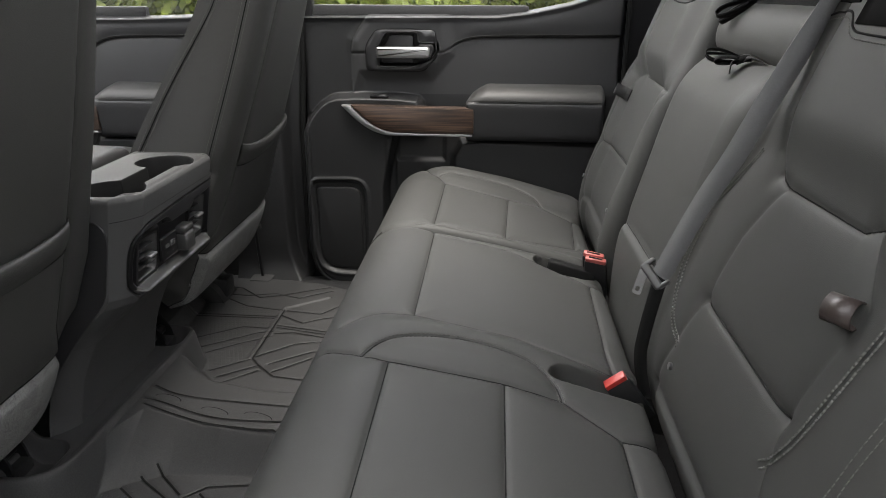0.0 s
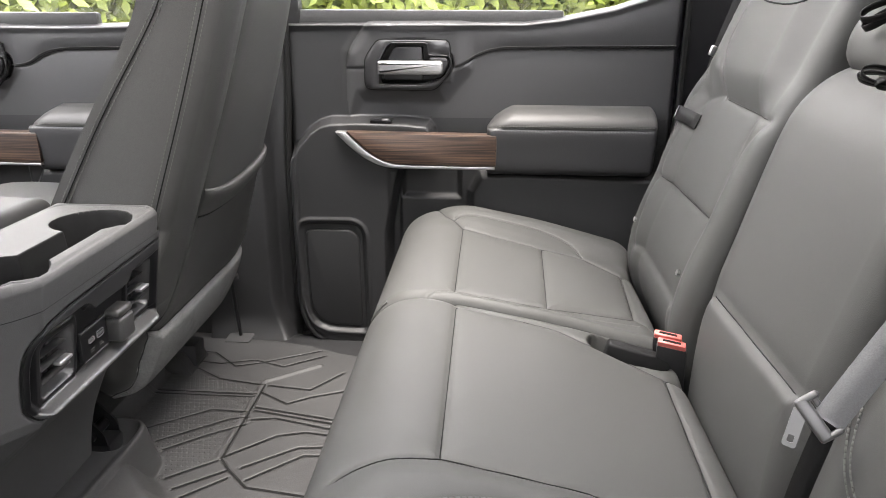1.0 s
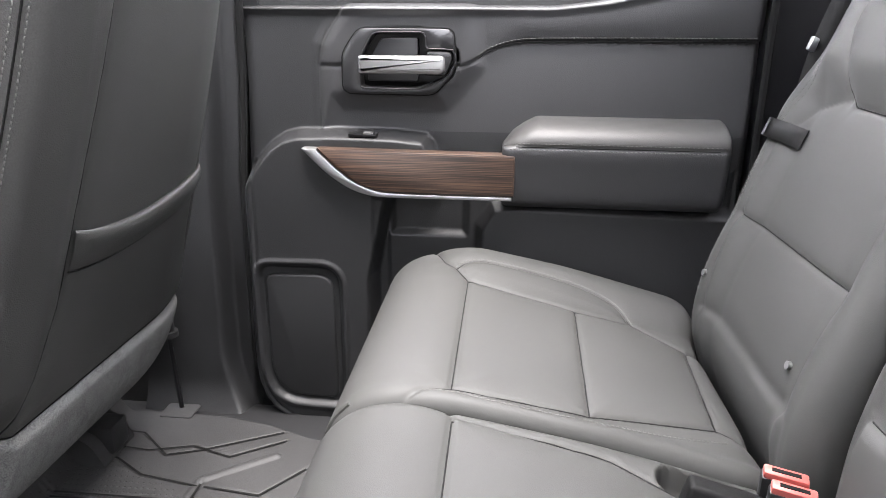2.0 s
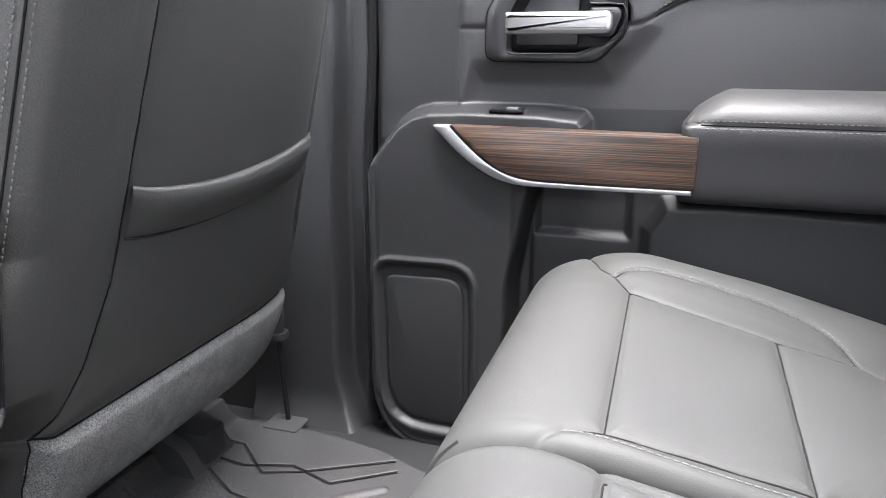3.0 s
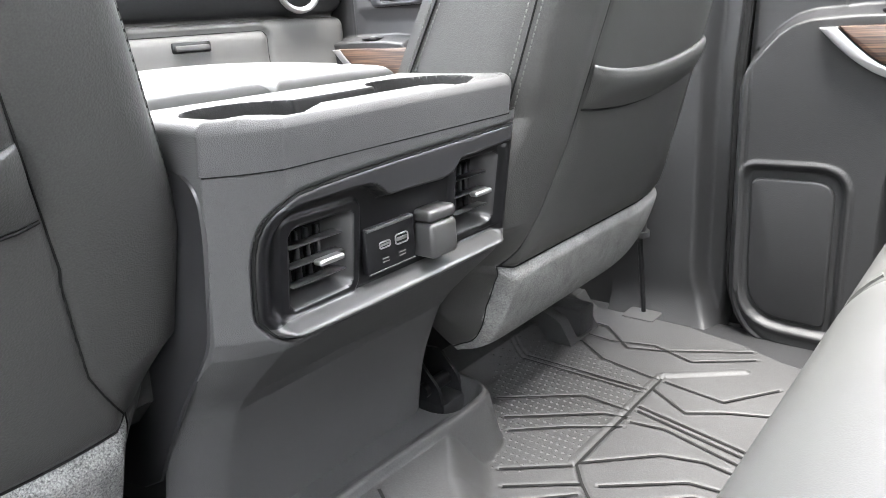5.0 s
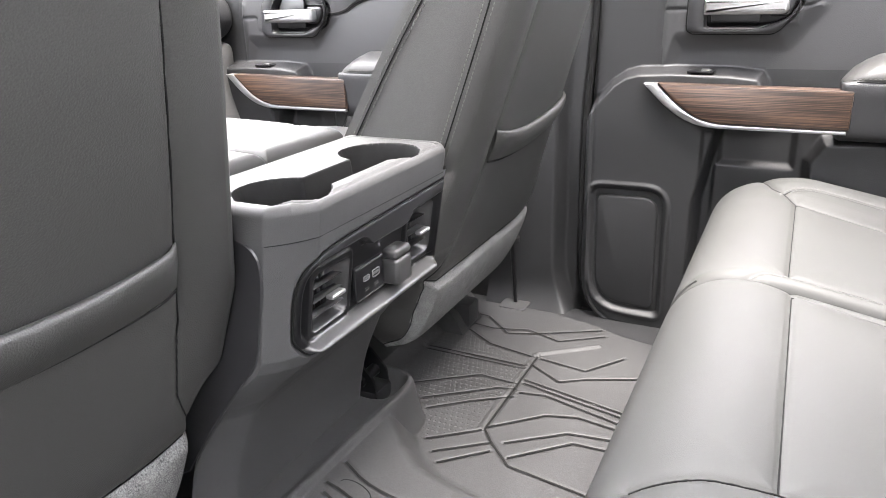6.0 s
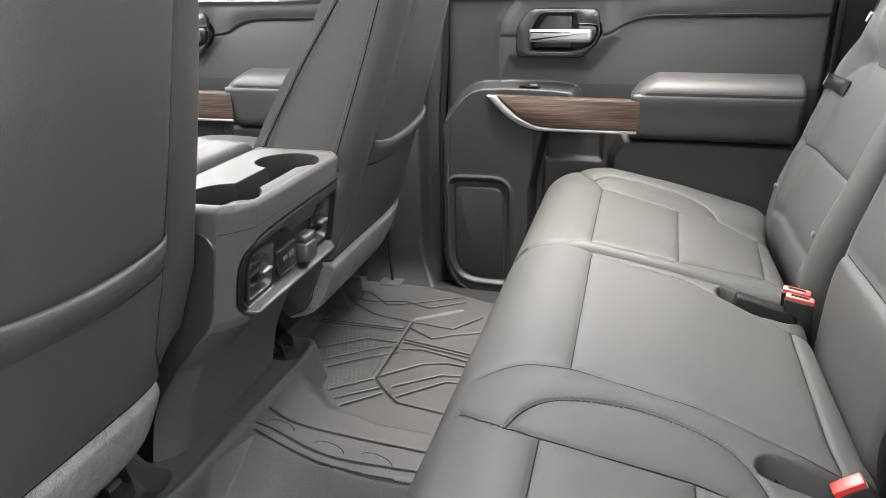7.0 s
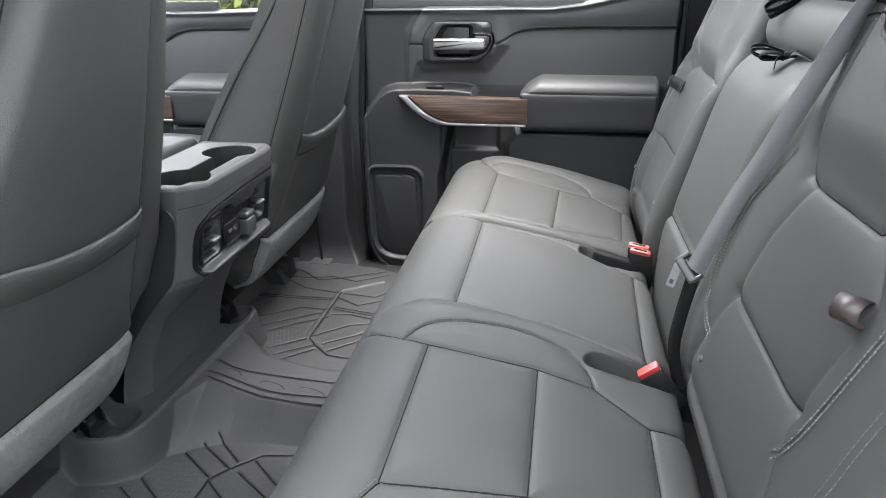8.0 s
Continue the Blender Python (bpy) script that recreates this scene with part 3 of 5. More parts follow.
# ---- seat belts and buckles ----
def ribbon(points, widths, thick, across):
    """A flat band along points; across is the direction of its width at each point."""
    V, F = [], []
    pts = [Vector(p) for p in points]
    n = len(pts)
    for i, p in enumerate(pts):
        t = (pts[min(i + 1, n - 1)] - pts[max(i - 1, 0)]).normalized()
        a = Vector(across[i] if isinstance(across, list) else across)
        a = (a - t * a.dot(t)).normalized()
        nn = t.cross(a)
        w = widths[i] if isinstance(widths, list) else widths
        V += [p - a * w / 2 - nn * thick / 2, p + a * w / 2 - nn * thick / 2, p + a * w / 2 + nn * thick / 2, p - a * w / 2 + nn * thick / 2]
    for i in range(n - 1):
        k = 4 * i
        F += [(k + j, k + (j + 1) % 4, k + 4 + (j + 1) % 4, k + 4 + j) for j in range(4)]
    F += [(0, 1, 2, 3), (4 * n - 1, 4 * n - 2, 4 * n - 3, 4 * n - 4)]
    return V, F


belt = thing("seat_belt", "dark grey seat belt with a grey latch plate", "seat belt")
upper = chaikin([(0.443, 0.84, 0.95), (0.374, 0.858, 0.792), (0.341, 0.849, 0.730), (0.319, 0.853, 0.678), (0.302, 0.867, 0.624), (0.284, 0.887, 0.575), (0.262, 0.899, 0.512), (0.245, 0.911, 0.456)], 2).tolist()
raw("shoulder_webbing", *ribbon(upper, 0.0255, 0.0016, [(0.70, -0.55 + 0.93 * max(0.0, min(1.0, (q[2] - 0.60) / 0.25)), -0.36) for q in upper]), WEBBING, belt)
lower = chaikin([(0.247, 0.913, 0.456), (0.241, 0.913, 0.425), (0.234, 0.916, 0.377), (0.230, 0.918, 0.33), (0.245, 0.915, 0.27)], 2).tolist()
raw("lap_webbing", *ribbon(lower, 0.018, 0.0016, (0.80, -0.50, -0.15)), STRAP, belt)


def latch(parent, m):
    """A latch plate: a grey moulded loop and a steel tongue with a slot."""
    bm = rbox(bmesh.new(), (-0.030, -0.009, -0.001), (0.020, 0.006, 0.007), 0.004, 3)
    rbox(bm, (-0.030, -0.004, -0.009), (-0.022, 0.018, 0.007), 0.0035, 3)
    rbox(bm, (0.013, -0.004, -0.009), (0.020, 0.018, 0.007), 0.0035, 3)
    rbox(bm, (-0.028, 0.008, -0.011), (0.018, 0.015, -0.005), 0.0025, 2)
    bm.transform(m)
    loop = part("latch_frame", bm, material_grey, parent, "grey plastic latch frame")
    out, hole = round_rect(-0.026, -0.034, -0.012, 0.008, 0.003), round_rect(-0.0222, -0.029, -0.0158, -0.021, 0.0018)
    swing = Matrix.Rotation(radians(38), 3, "Z")
    V = [m @ (swing @ Vector((u, v, w))) for w in (0.0005, 0.003) for ring2 in (out, hole) for u, v in ring2]
    n, F = len(out), []
    for w in (0, 2 * n):
        F += [(w + i, w + (i + 1) % n, w + n + (i + 1) % n, w + n + i) for i in range(n)]
    for o in (0, n):
        F += [(o + i, o + (i + 1) % n, o + 2 * n + (i + 1) % n, o + 2 * n + i) for i in range(n)]
    raw("tongue", V, F, material_grey, loop, "steel tongue", smooth=False)


material_grey = material("latch_plastic", (0.044, 0.044, 0.0435), 0.45, bump=0.0)
lm = Matrix.Translation((0.238, 0.913, 0.453)) @ Matrix(((0.493, 0.794, -0.357), (-0.579, -0.007, -0.816), (-0.650, 0.609, 0.456))).to_4x4() @ Matrix.Scale(0.82, 4)
latch(belt, lm)


def buckle(label, at, m3, double=False):
    th = thing("belt_buckle", label, "belt buckle", "belt buckles")
    m = Matrix.Translation(at) @ m3.to_4x4()
    bm = rbox(bmesh.new(), (-0.027, -0.012, -0.085), (0.027, 0.012, 0.0), 0.004)
    bm.transform(m)
    part("housing", bm, PLASTIC, th, "black plastic housing")
    bm = rbox(bmesh.new(), (-0.025, -0.010, -0.004), (0.025, 0.010, 0.007), 0.003)
    bm.transform(m)
    key = part("release_button", bm, RED_PALE if double else RED, th, "red release button")
    if double:
        bm = rbox(bmesh.new(), (-0.016, -0.0035, 0.0068), (0.016, 0.003, 0.0078), 0.0)
        bm.transform(m)
        part("slot", bm, DARK, key, "dark slot", smooth=False)
    return th


far_m = Matrix(((0.95, 0.25, -0.10), (-0.25, 0.93, -0.25), (-0.10, 0.25, 0.96)))
far_m = far_m @ Matrix.Diagonal((0.80, 0.60, 1.0))
buckle("black seat belt buckle with a red button beside a twin", (0.2195, 1.331, 0.3290), far_m, True)
far_twin = buckle("black seat belt buckle with a red button beside a twin", (0.2215, 1.314, 0.3245), far_m, True)
bm = rbox(bmesh.new(), (-0.050, -0.012, -0.055), (0.046, 0.012, 0.006), 0.005, 3)
bm.transform(pose(0.182, 1.3305, 0.303, 0, 13, -5))
part("stalk", bm, STRAP, far_twin, "black buckle stalk in the pocket")
buckle("black seat belt buckle with a red button in a leather pocket", (0.200, 0.908, 0.298), Matrix(((0.79, -0.06, -0.60), (0.0, 0.984, -0.10), (0.60, 0.079, 0.79))) @ Matrix.Diagonal((0.66, 0.85, 0.9)))

turn = lambda z, y: Matrix.Rotation(radians(z), 3, "Z") @ Matrix.Rotation(radians(y), 3, "Y")
pull_loop("dark brown strap loop on the seat back beside the open door", (0.308, 0.568, 0.566), 0.0130, turn(35, -50), STRAP_BROWN, 0.026, 0.85, 0.9)
band = thing("pull_strap", "flat black strap wrapped over the far seat back edge", "strap", "pull straps")
raw("loop", *ribbon([far_pad.at(y, bv(0.589), 0.0045 + h) for y, h in ((1.768, 0.004), (1.752, 0.002), (1.735, 0.0), (1.71, 0.0), (1.69, 0.0), (1.668, -0.002))], 0.026, 0.0018, (0.35, 0.0, 0.93)), STRAP, band)
raw("tag", *ribbon([far_pad.at(y, bv(0.589), 0.0070 + h) for y, h in ((1.768, 0.004), (1.752, 0.002), (1.745, 0.001))], 0.024, 0.0012, (0.35, 0.0, 0.93)), SILVER, band, "pale woven tag")


def strap_knot(label, base, loops, tails):
    """A bunch of thin strap loops with hanging ends. loops: (length vector, width vector); tails: end vectors."""
    th = thing("pull_strap", label, "strap", "pull straps")
    base = Vector(base)
    for run, side in loops:
        run, side = Vector(run), Vector(side)
        path = [base + run * (0.5 - 0.5 * math.cos(a)) + side * math.sin(a) * (0.35 + 0.65 * (0.5 - 0.5 * math.cos(a))) for a in np.linspace(0, math.tau, 28)]
        raw("loop", *ribbon(path, 0.009, 0.0014, run.cross(side)), STRAP, th)
    for end in tails:
        end = Vector(end)
        path = [base + end * k + Vector((-0.006 * math.sin(math.pi * k), 0, 0.008 * math.sin(math.pi * k))) for k in np.linspace(0, 1, 9)]
        raw("tail", *ribbon(path, 0.009, 0.0014, Vector((0.2, 1.0, 0.1))), STRAP, th)
    raw("knot", *ribbon([base + Vector((0.010, -0.004, 0.004)), base + Vector((0.0, 0.0, 0.003)), base + Vector((-0.010, 0.004, -0.002))], 0.015, 0.010, (0.2, 1.0, 0.0)), STRAP, th)
    return th


strap_knot("bunched black strap loops over the middle seat back", (0.384, 1.130, 0.716), [((-0.050, 0.020, 0.010), (0.003, 0.004, 0.010)), ((-0.046, 0.034, 0.003), (0.0, 0.005, 0.008)), ((-0.040, 0.006, 0.000), (0.003, -0.004, 0.007))], [(-0.022, -0.012, -0.018), (0.020, -0.060, -0.004)])
strap_knot("bunched black strap loops above the middle seat back", (0.420, 1.225, 0.800), [((-0.052, 0.020, -0.022), (0.004, 0.010, 0.010)), ((-0.040, 0.034, -0.034), (0.006, 0.004, 0.008))], [(-0.012, 0.030, -0.040)])

# slot for a headrest in the far seat back, with its sewn edge
slot = chaikin([(1.604, 0.85), (1.598, 0.797), (1.575, 0.784), (1.435, 0.779), (1.405, 0.797), (1.400, 0.85)], 2)
part("slot_seam", tube([far_pad.at(y, bv(z), 0.0003) for y, z in slot], 0.0013, 6), SEAM, far_back, "dark sewn seam")
raw("headrest_slot", *ribbon([far_pad.at(y, bv(0.812), 0.0012) for y in np.linspace(1.425, 1.578, 14)], 0.030, 0.002, (0.35, 0.0, 0.93)), DARK, far_back, "dark headrest slot")
near_slot = chaikin([(0.925, 0.778), (0.889, 0.784), (0.855, 0.787), (0.826, 0.786), (0.806, 0.779), (0.792, 0.769), (0.771, 0.766), (0.56, 0.764)], 2)
part("slot_seam", tube([near_pad.at(y, bv(z), 0.0003) for y, z in near_slot], 0.0013, 6), SEAM, near_back, "dark sewn seam")
near_pad.stitch([[(y, bv(z - 0.006)) for y, z in near_slot]], 0.006, 0.0044, 0.0009)
for y0, y1, z in ((0.815, 0.90, 0.828), (0.58, 0.792, 0.808)):
    raw("headrest_slot", *ribbon([near_pad.at(y, bv(z), 0.0016) for y in np.linspace(y0, y1, 14)], 0.072, 0.002, (0.35, 0.0, 0.93)), DARK, near_back, "dark headrest slot")
far_belt = thing("seat_belt", "dark seat belt with a steel clip beside the far pillar", "seat belt")
raw("shoulder_webbing", *ribbon(chaikin([(0.47, 1.825, 0.95), (0.432, 1.842, 0.80), (0.405, 1.852, 0.705), (0.392, 1.856, 0.62), (0.386, 1.858, 0.52)], 2).tolist(), 0.040, 0.0016, (0.9, -0.3, -0.3)), STRAP, far_belt)
clip_m = pose(0.384, 1.848, 0.703, 0, 20, 20)
bm = rbox(bmesh.new(), (-0.006, -0.004, -0.010), (0.006, 0.004, 0.010), 0.002)
bm.transform(clip_m)
part("belt_clip", bm, CHROME, far_belt, "small steel clip")

# ---- front seats ----
FRONT = [(-0.66, 0.175), (-0.615, 0.19), (-0.592, 0.225), (-0.562, 0.30), (-0.522, 0.41), (-0.481, 0.522), (-0.43, 0.66), (-0.39, 0.78), (-0.352, 0.90), (-0.35, 1.00), (-0.40, 1.03), (-0.45, 1.03)]


def front_seat(label, dx, flip, inn=1.242, taper=0.0, clear=0.0, far_seam=0.0, lip_z=0.518):
    th = thing("front_seat", label, "front seat", "front seats")
    f = lambda y: 1.14 + flip * (y - 1.14)
    prof = [(x + dx, z) for x, z in FRONT]
    q, m, t = profile_frame(prof, 0.004, -1)
    top = int(np.argmax(q[:, 1]))
    v = lambda z: float(np.interp(z, q[:top, 1], t[:top]))
    on = lambda line: [(f(y), v(z)) for y, z in line]
    panel = [(1.352, 0.298), (1.385, 0.36), (1.400, 0.44), (1.396, 0.60), (1.405, 0.98), (1.66 + far_seam, 0.98), (1.705 + far_seam, 0.60), (1.745 + far_seam / 2, 0.42), (1.795, 0.298)]
    skirt = [(1.362, 0.10), (1.350, 0.296), (2.2, 0.296), (2.2, 0.10)]
    hem = [(1.362, 0.17), (1.350, 0.297), (2.2, 0.297)]
    ys = sorted((f(inn), f(1.815)))

    def lift(Y, S):
        inner = np.abs(Y - f(inn))
        z = np.interp(S, t[:top], q[:top, 1])
        tuck = -0.08 * np.clip((0.36 - z) / 0.12, 0, 1) * np.clip((1.365 - inn - inner) / 0.05, 0, 1)
        return tuck - 0.022 * np.clip(1 - inner / 0.14, 0, 1) ** 2 - 0.02 * np.clip(1 - np.abs(Y - f(1.815)) / 0.14, 0, 1) ** 2 + 0.006 * step(S - v(0.292), 0.012)

    def warp(Y, S, Z):
        """The back narrows towards the top on the door's side."""
        k = np.clip((Y - f(inn)) / (f(1.815) - f(inn)), 0, 1)
        return -flip * k * 0.13 * np.clip((Z - 0.34) / 0.4, 0, 1.2) + flip * (1 - k) * taper * np.clip((Z - 0.45) / 0.4, 0, 1.2) + flip * np.clip(1 - k / 0.26, 0, 1) * clear * np.clip((Z - 0.36) / 0.12, 0, 1)

    parts = {0: ("side_bolster", LEATHER, ""), 1: ("back_panel", LEATHER, ""), 2: ("lower_skirt", FABRIC, "grey carpet fabric")}
    unwarp = lambda line: [(y + flip * np.clip((y - f(inn)) / (f(1.815) - f(inn)), 0, 1) * 0.13 * np.clip((z - 0.34) / 0.4, 0, 1.2), z) for y, z in line]
    on_w = lambda line: [(y, v(z)) for y, z in unwarp([(f(y), z) for y, z in line])]
    pad = Padding(th, prof, *ys, [on_w(panel + panel[:1]), on(hem)], [(1, on_w(panel)), (2, on(skirt))], parts, lift, r=0.04, skirt=0.04, flip=-1, warp=warp)
    # the pocket's rolled lip, sagging in the middle
    lip, low = [], []
    for k in np.linspace(0, 1, 26):
        y = 1.400 + k * 0.312
        sag = -0.012 * math.sin(math.pi * min(1, k * 1.15)) + 0.010 * k
        yy, zz = unwarp([(f(y), lip_z + sag)])[0]
        lip.append(pad.at(yy, v(zz), 0.0005))
        low.append(pad.at(yy, v(zz - 0.042 + 0.006 * k), 0.0012))
    # a rolled edge that runs down into a sewn band
    roll = [(0.010, -0.003), (0.000, -0.001), (-0.005, 0.004), (-0.0055, 0.0085), (-0.002, 0.0118), (0.005, 0.0130), (0.014, 0.0120), (0.024, 0.0085), (0.034, 0.0045), (0.042, 0.0008)]
    V, F, m = [], [], len(roll)
    for k, a, b in zip(np.linspace(0, 1, 26), lip, low):
        down = (b - a) / np.linalg.norm(b - a)
        out = np.cross(down, np.array([0.0, 1.0, 0.0]))
        out = out / np.linalg.norm(out) * (1 if out[0] > 0 else -1)
        high = 0.25 + 0.75 * math.sin(math.pi * k) ** 0.4
        V += [a + down * d + out * (h * high + 0.0006) for d, h in roll]
    F = [(m * i + j, m * i + j + 1, m * i + m + j + 1, m * i + m + j) for i in range(25) for j in range(m - 1)]
    pocket = raw("pocket_lip", V, F, LEATHER, th)
    part("pocket_seam", tube(low, 0.0012, 6), SEAM, pocket, "dark seam")
    pad.stitch([[(f(inn + 0.010), v(0.30)), (f(inn + 0.010), v(0.93))]], shift=(-0.004, 0.004))
    rear_seam = [pad.at(f(inn + 0.010), v(z), 0.0004) for z in np.linspace(0.28, 0.94, 60)]
    part("edge_seam", tube(rear_seam, 0.0010, 6), SEAM, th, "dark sewn seam")
    # side panel seen from the middle of the cab, with its sewn edge
    edge = [(-0.640, 0.48), (-0.601, 0.549), (-0.533, 0.662), (-0.468, 0.754), (-0.442, 0.798), (-0.412, 0.88), (-0.40, 0.97)]
    V = []
    spread = lambda x, z: (-0.004 + (x + 0.004) * (1 + clear), 0.80 + (z - 0.80) * (1 + clear))
    q2, _ = resample(chaikin([spread(x, z) for x, z in edge], 2), 0.006)
    F = []
    side_y = lambda z: f(inn + clear - 0.0005) + (flip * taper * min(max((z - 0.45) / 0.4, 0), 1.2) if taper else 0.0)
    part("side_seam", tube([(x + dx, side_y(z), z) for x, z in q2], 0.0010, 6), SEAM, th, "dark sewn seam")
    for x, z, sh in [(x, z, sh) for x, z in q2 for sh in (-0.005, 0.005)]:
        c = Vector((x + dx + sh * 0.85, side_y(z), z - sh * 0.5))
        k = len(V)
        d = Vector((0.5, 0, 0.85)) * 0.0022
        w = Vector((0.85, 0, -0.5)) * 0.0008
        o = Vector((0, -flip * 0.0012, 0))
        V += [c - d - w, c - d + o, c - d + w, c + d - w, c + d + o, c + d + w]
        F += [(k, k + 1, k + 4, k + 3), (k + 1, k + 2, k + 5, k + 4), (k, k + 2, k + 1), (k + 3, k + 4, k + 5)]
    tagged(raw("side_stitching", V, F, STITCH, th, "grey sewing thread"), kind="stuff")
    # front face and cushion of the seat
    for name, outline, y_in, y_out in (("front_face", [(-0.66, 0.30), (-0.53, 0.55), (-0.43, 0.78), (-0.40, 0.98), (-0.42, 1.0), (-0.460, 0.80), (-0.592, 0.60), (-0.69, 0.42), (-0.72, 0.30)], inn + clear + 0.001 + 1.1 * taper, 1.70),
                                       ("cushion", [(-0.62, 0.22), (-0.60, 0.40), (-0.75, 0.42), (-1.05, 0.44), (-1.13, 0.40), (-1.13, 0.24)], 1.27, 1.78)):
        lo = min(f(y_in), f(y_out))
        bm = plate(chaikin([(spread(x, z)[0] + dx, spread(x, z)[1]) if name == "front_face" else (x + dx, z) for x, z in outline], 2, True), lambda u, w, d: (u, lo + d, w), abs(f(y_out) - f(y_in)), 0.015, 3)
        part(name, bm, LEATHER, th)
    # rails and feet under the seat
    for y in (1.36, 1.72):
        bm = rbox(bmesh.new(), (-1.10 + dx, f(y) - 0.025, 0.05), (-0.66 + dx, f(y) + 0.025, 0.10), 0.006)
        part("rail", bm, PLASTIC, th, "black seat rail")
        if y > 1.5:
            foot = fillet([(-0.88 + dx, 0.03), (-0.88 + dx, 0.105), (-0.735 + dx, 0.105), (-0.685 + dx, 0.085), (-0.655 + dx, 0.03)], 0.012)
            part("rail_cover", plate(foot, lambda u, v, w: (u, f(y) - 0.05 + w, v), 0.10, 0.008, 2), RUBBER, th, "grey rubber rail cover")
        else:
            for k in (-0.024, 0.018):
                side = fillet([(-0.74 + dx, 0.05), (-0.74 + dx, 0.15), (-0.70 + dx, 0.155), (-0.668 + dx, 0.12), (-0.655 + dx, 0.05)], 0.008)
                part("rail_bracket", plate(side, lambda u, v, w: (u, f(y) + k + w, v), 0.006, 0.0015, 1), GLOSS, th, "black steel rail bracket")
            part("rail_bolt", tube([(-0.690 + dx, f(y) - 0.032, 0.115), (-0.690 + dx, f(y) + 0.032, 0.115)], 0.010, 12), GLOSS, th, "black rail bolt")
            part("rail_lip", rbox(bmesh.new(), (-0.668 + dx, f(y) - 0.024, 0.062), (-0.650 + dx, f(y) + 0.024, 0.072), 0.003), SATIN, th)
        bm = rbox(bmesh.new(), (-0.85 + dx, f(y) - 0.02, 0.09), (-0.72 + dx, f(y) + 0.02, 0.24), 0.006)
        part("riser", bm, DARK, th, "black steel riser")
    return th


front_seat("black leather front passenger seat with a back pocket", 0.0, 1, clear=0.056)
front_seat("black leather driver seat with a back pocket", -0.05, -1, 1.292, 0.130, far_seam=0.07, lip_z=0.527)

# ---- centre console ----
console = thing("centre_console", "dark grey plastic centre console with cup holders and air vents", "console")
CY0, CY1 = 0.974, 1.305
side = [(-1.15, 0.05), (-0.690, 0.04), (-0.680, 0.12), (-0.667, 0.18), (-0.648, 0.225), (-0.633, 0.257), (-0.621, 0.275), (-0.600, 0.30), (-0.592, 0.37), (-0.596, 0.44), (-0.70, 0.445), (-0.70, 0.495), (-1.15, 0.495)]
panel = chaikin([(-0.62, 0.482), (-0.578, 0.480), (-0.561, 0.466), (-0.560, 0.44), (-0.568, 0.40), (-0.578, 0.350), (-0.596, 0.328), (-0.650, 0.262), (-0.73, 0.14), (-1.1, 0.14), (-1.1, 0.484)], 2, True)
for y, d in ((CY0, -1), (CY1, 1)):
    part("side_cover", plate([tuple(q) for q in panel], lambda u, v, w: (u, y + d * w, v), 0.0025, 0.002, 1), SATIN, console, "smooth dark grey side cover")


chamfer = lambda a: 0.3 + 0.7 / (np.cos(a) + np.sin(a))


def box_grid(x0, x1, y0, y1, r, skirt, res):
    """A lid-like box surface: x, y and the drop from its top, with rounded edges and skirts on all sides."""
    a, b = cross_section(x0, x1, r, skirt, res), cross_section(y0, y1, r, skirt, res)
    X, Y = np.meshgrid(a[:, 0], b[:, 0], indexing="ij")
    return X, Y, np.maximum(a[:, 1][:, None], b[:, 1][None])


# top of the console with two joined cup wells
X, Y, drop = box_grid(-0.674, -0.519, CY0 - 0.002, CY1 - 0.004, 0.010, 0.026, 0.0014)
corner = lambda X, Y, x1, y0, s, Rx, Ry: (np.maximum(0, X - x1 + Rx) / Rx, np.maximum(0, s * (y0 - Y) + Ry) / Ry)
SX, SY = X.copy(), Y.copy()
for y0, sg, Rx, Ry in ((CY0 - 0.002, 1, 0.032, 0.044), (CY1 - 0.004, -1, 0.020, 0.020)):
    u, v = corner(X, Y, -0.519, y0, sg, Rx, Ry)
    k = np.where((u > 0) & (v > 0), np.maximum(u, v) / (np.hypot(u, v) + 1e-9) * chamfer(np.arctan2(v, u)), 1)
    SX, SY = np.where((u > 0) & (v > 0), -0.519 - Rx + Rx * u * k, SX), np.where((u > 0) & (v > 0), y0 + sg * Ry - sg * Ry * v * k, SY)
SX = SX - 0.17 * np.maximum(drop - 0.010, 0) * (X > -0.60)
cup = np.minimum(np.hypot(X + 0.576, Y - 1.034), np.hypot(X + 0.576, Y - 1.218)) - 0.046
notch = sdf(X, Y, [(-0.584, 1.04), (-0.584, 1.20), (-0.546, 1.20), (-0.546, 1.04)])
well = np.minimum(cup, notch)
ridge = np.abs(sdf(X, Y, round_rect(-0.664, CY0 + 0.016, -0.527, CY1 - 0.016, 0.02)))
Z = 0.5125 - drop - 0.057 * step(cup, 0.005) - 0.048 * step(notch, 0.005) * (1 - step(cup, 0.006)) - 0.002 * np.exp(-(ridge / 0.003) ** 2)
cc = (well[1:, 1:] + well[:-1, :-1]) / 2
# wells take a near-black surface in place of deep shade
cap = sheets(np.stack([SX, SY, Z], 2), (cc < 0.0028).astype(int), {0: ("console_top", PLASTIC_LIGHT, ""), 1: ("cup_holder", STRAP, "cup holder well with its shade painted black")}, console)

gap = [(-0.5246, y, 0.4762) for y in np.linspace(CY0 + 0.043, CY1 - 0.022, 30)]
gap = [(-0.5246 - 0.032 * (1 - math.sin(a) * chamfer(a)), CY0 + 0.042 - 0.044 * math.cos(a) * chamfer(a), 0.4762) for a in np.linspace(0.05, math.pi / 2, 10)] + gap
part("cap_gap", tube(gap, 0.0009, 6), SEAM, console, "dark joint under the top")

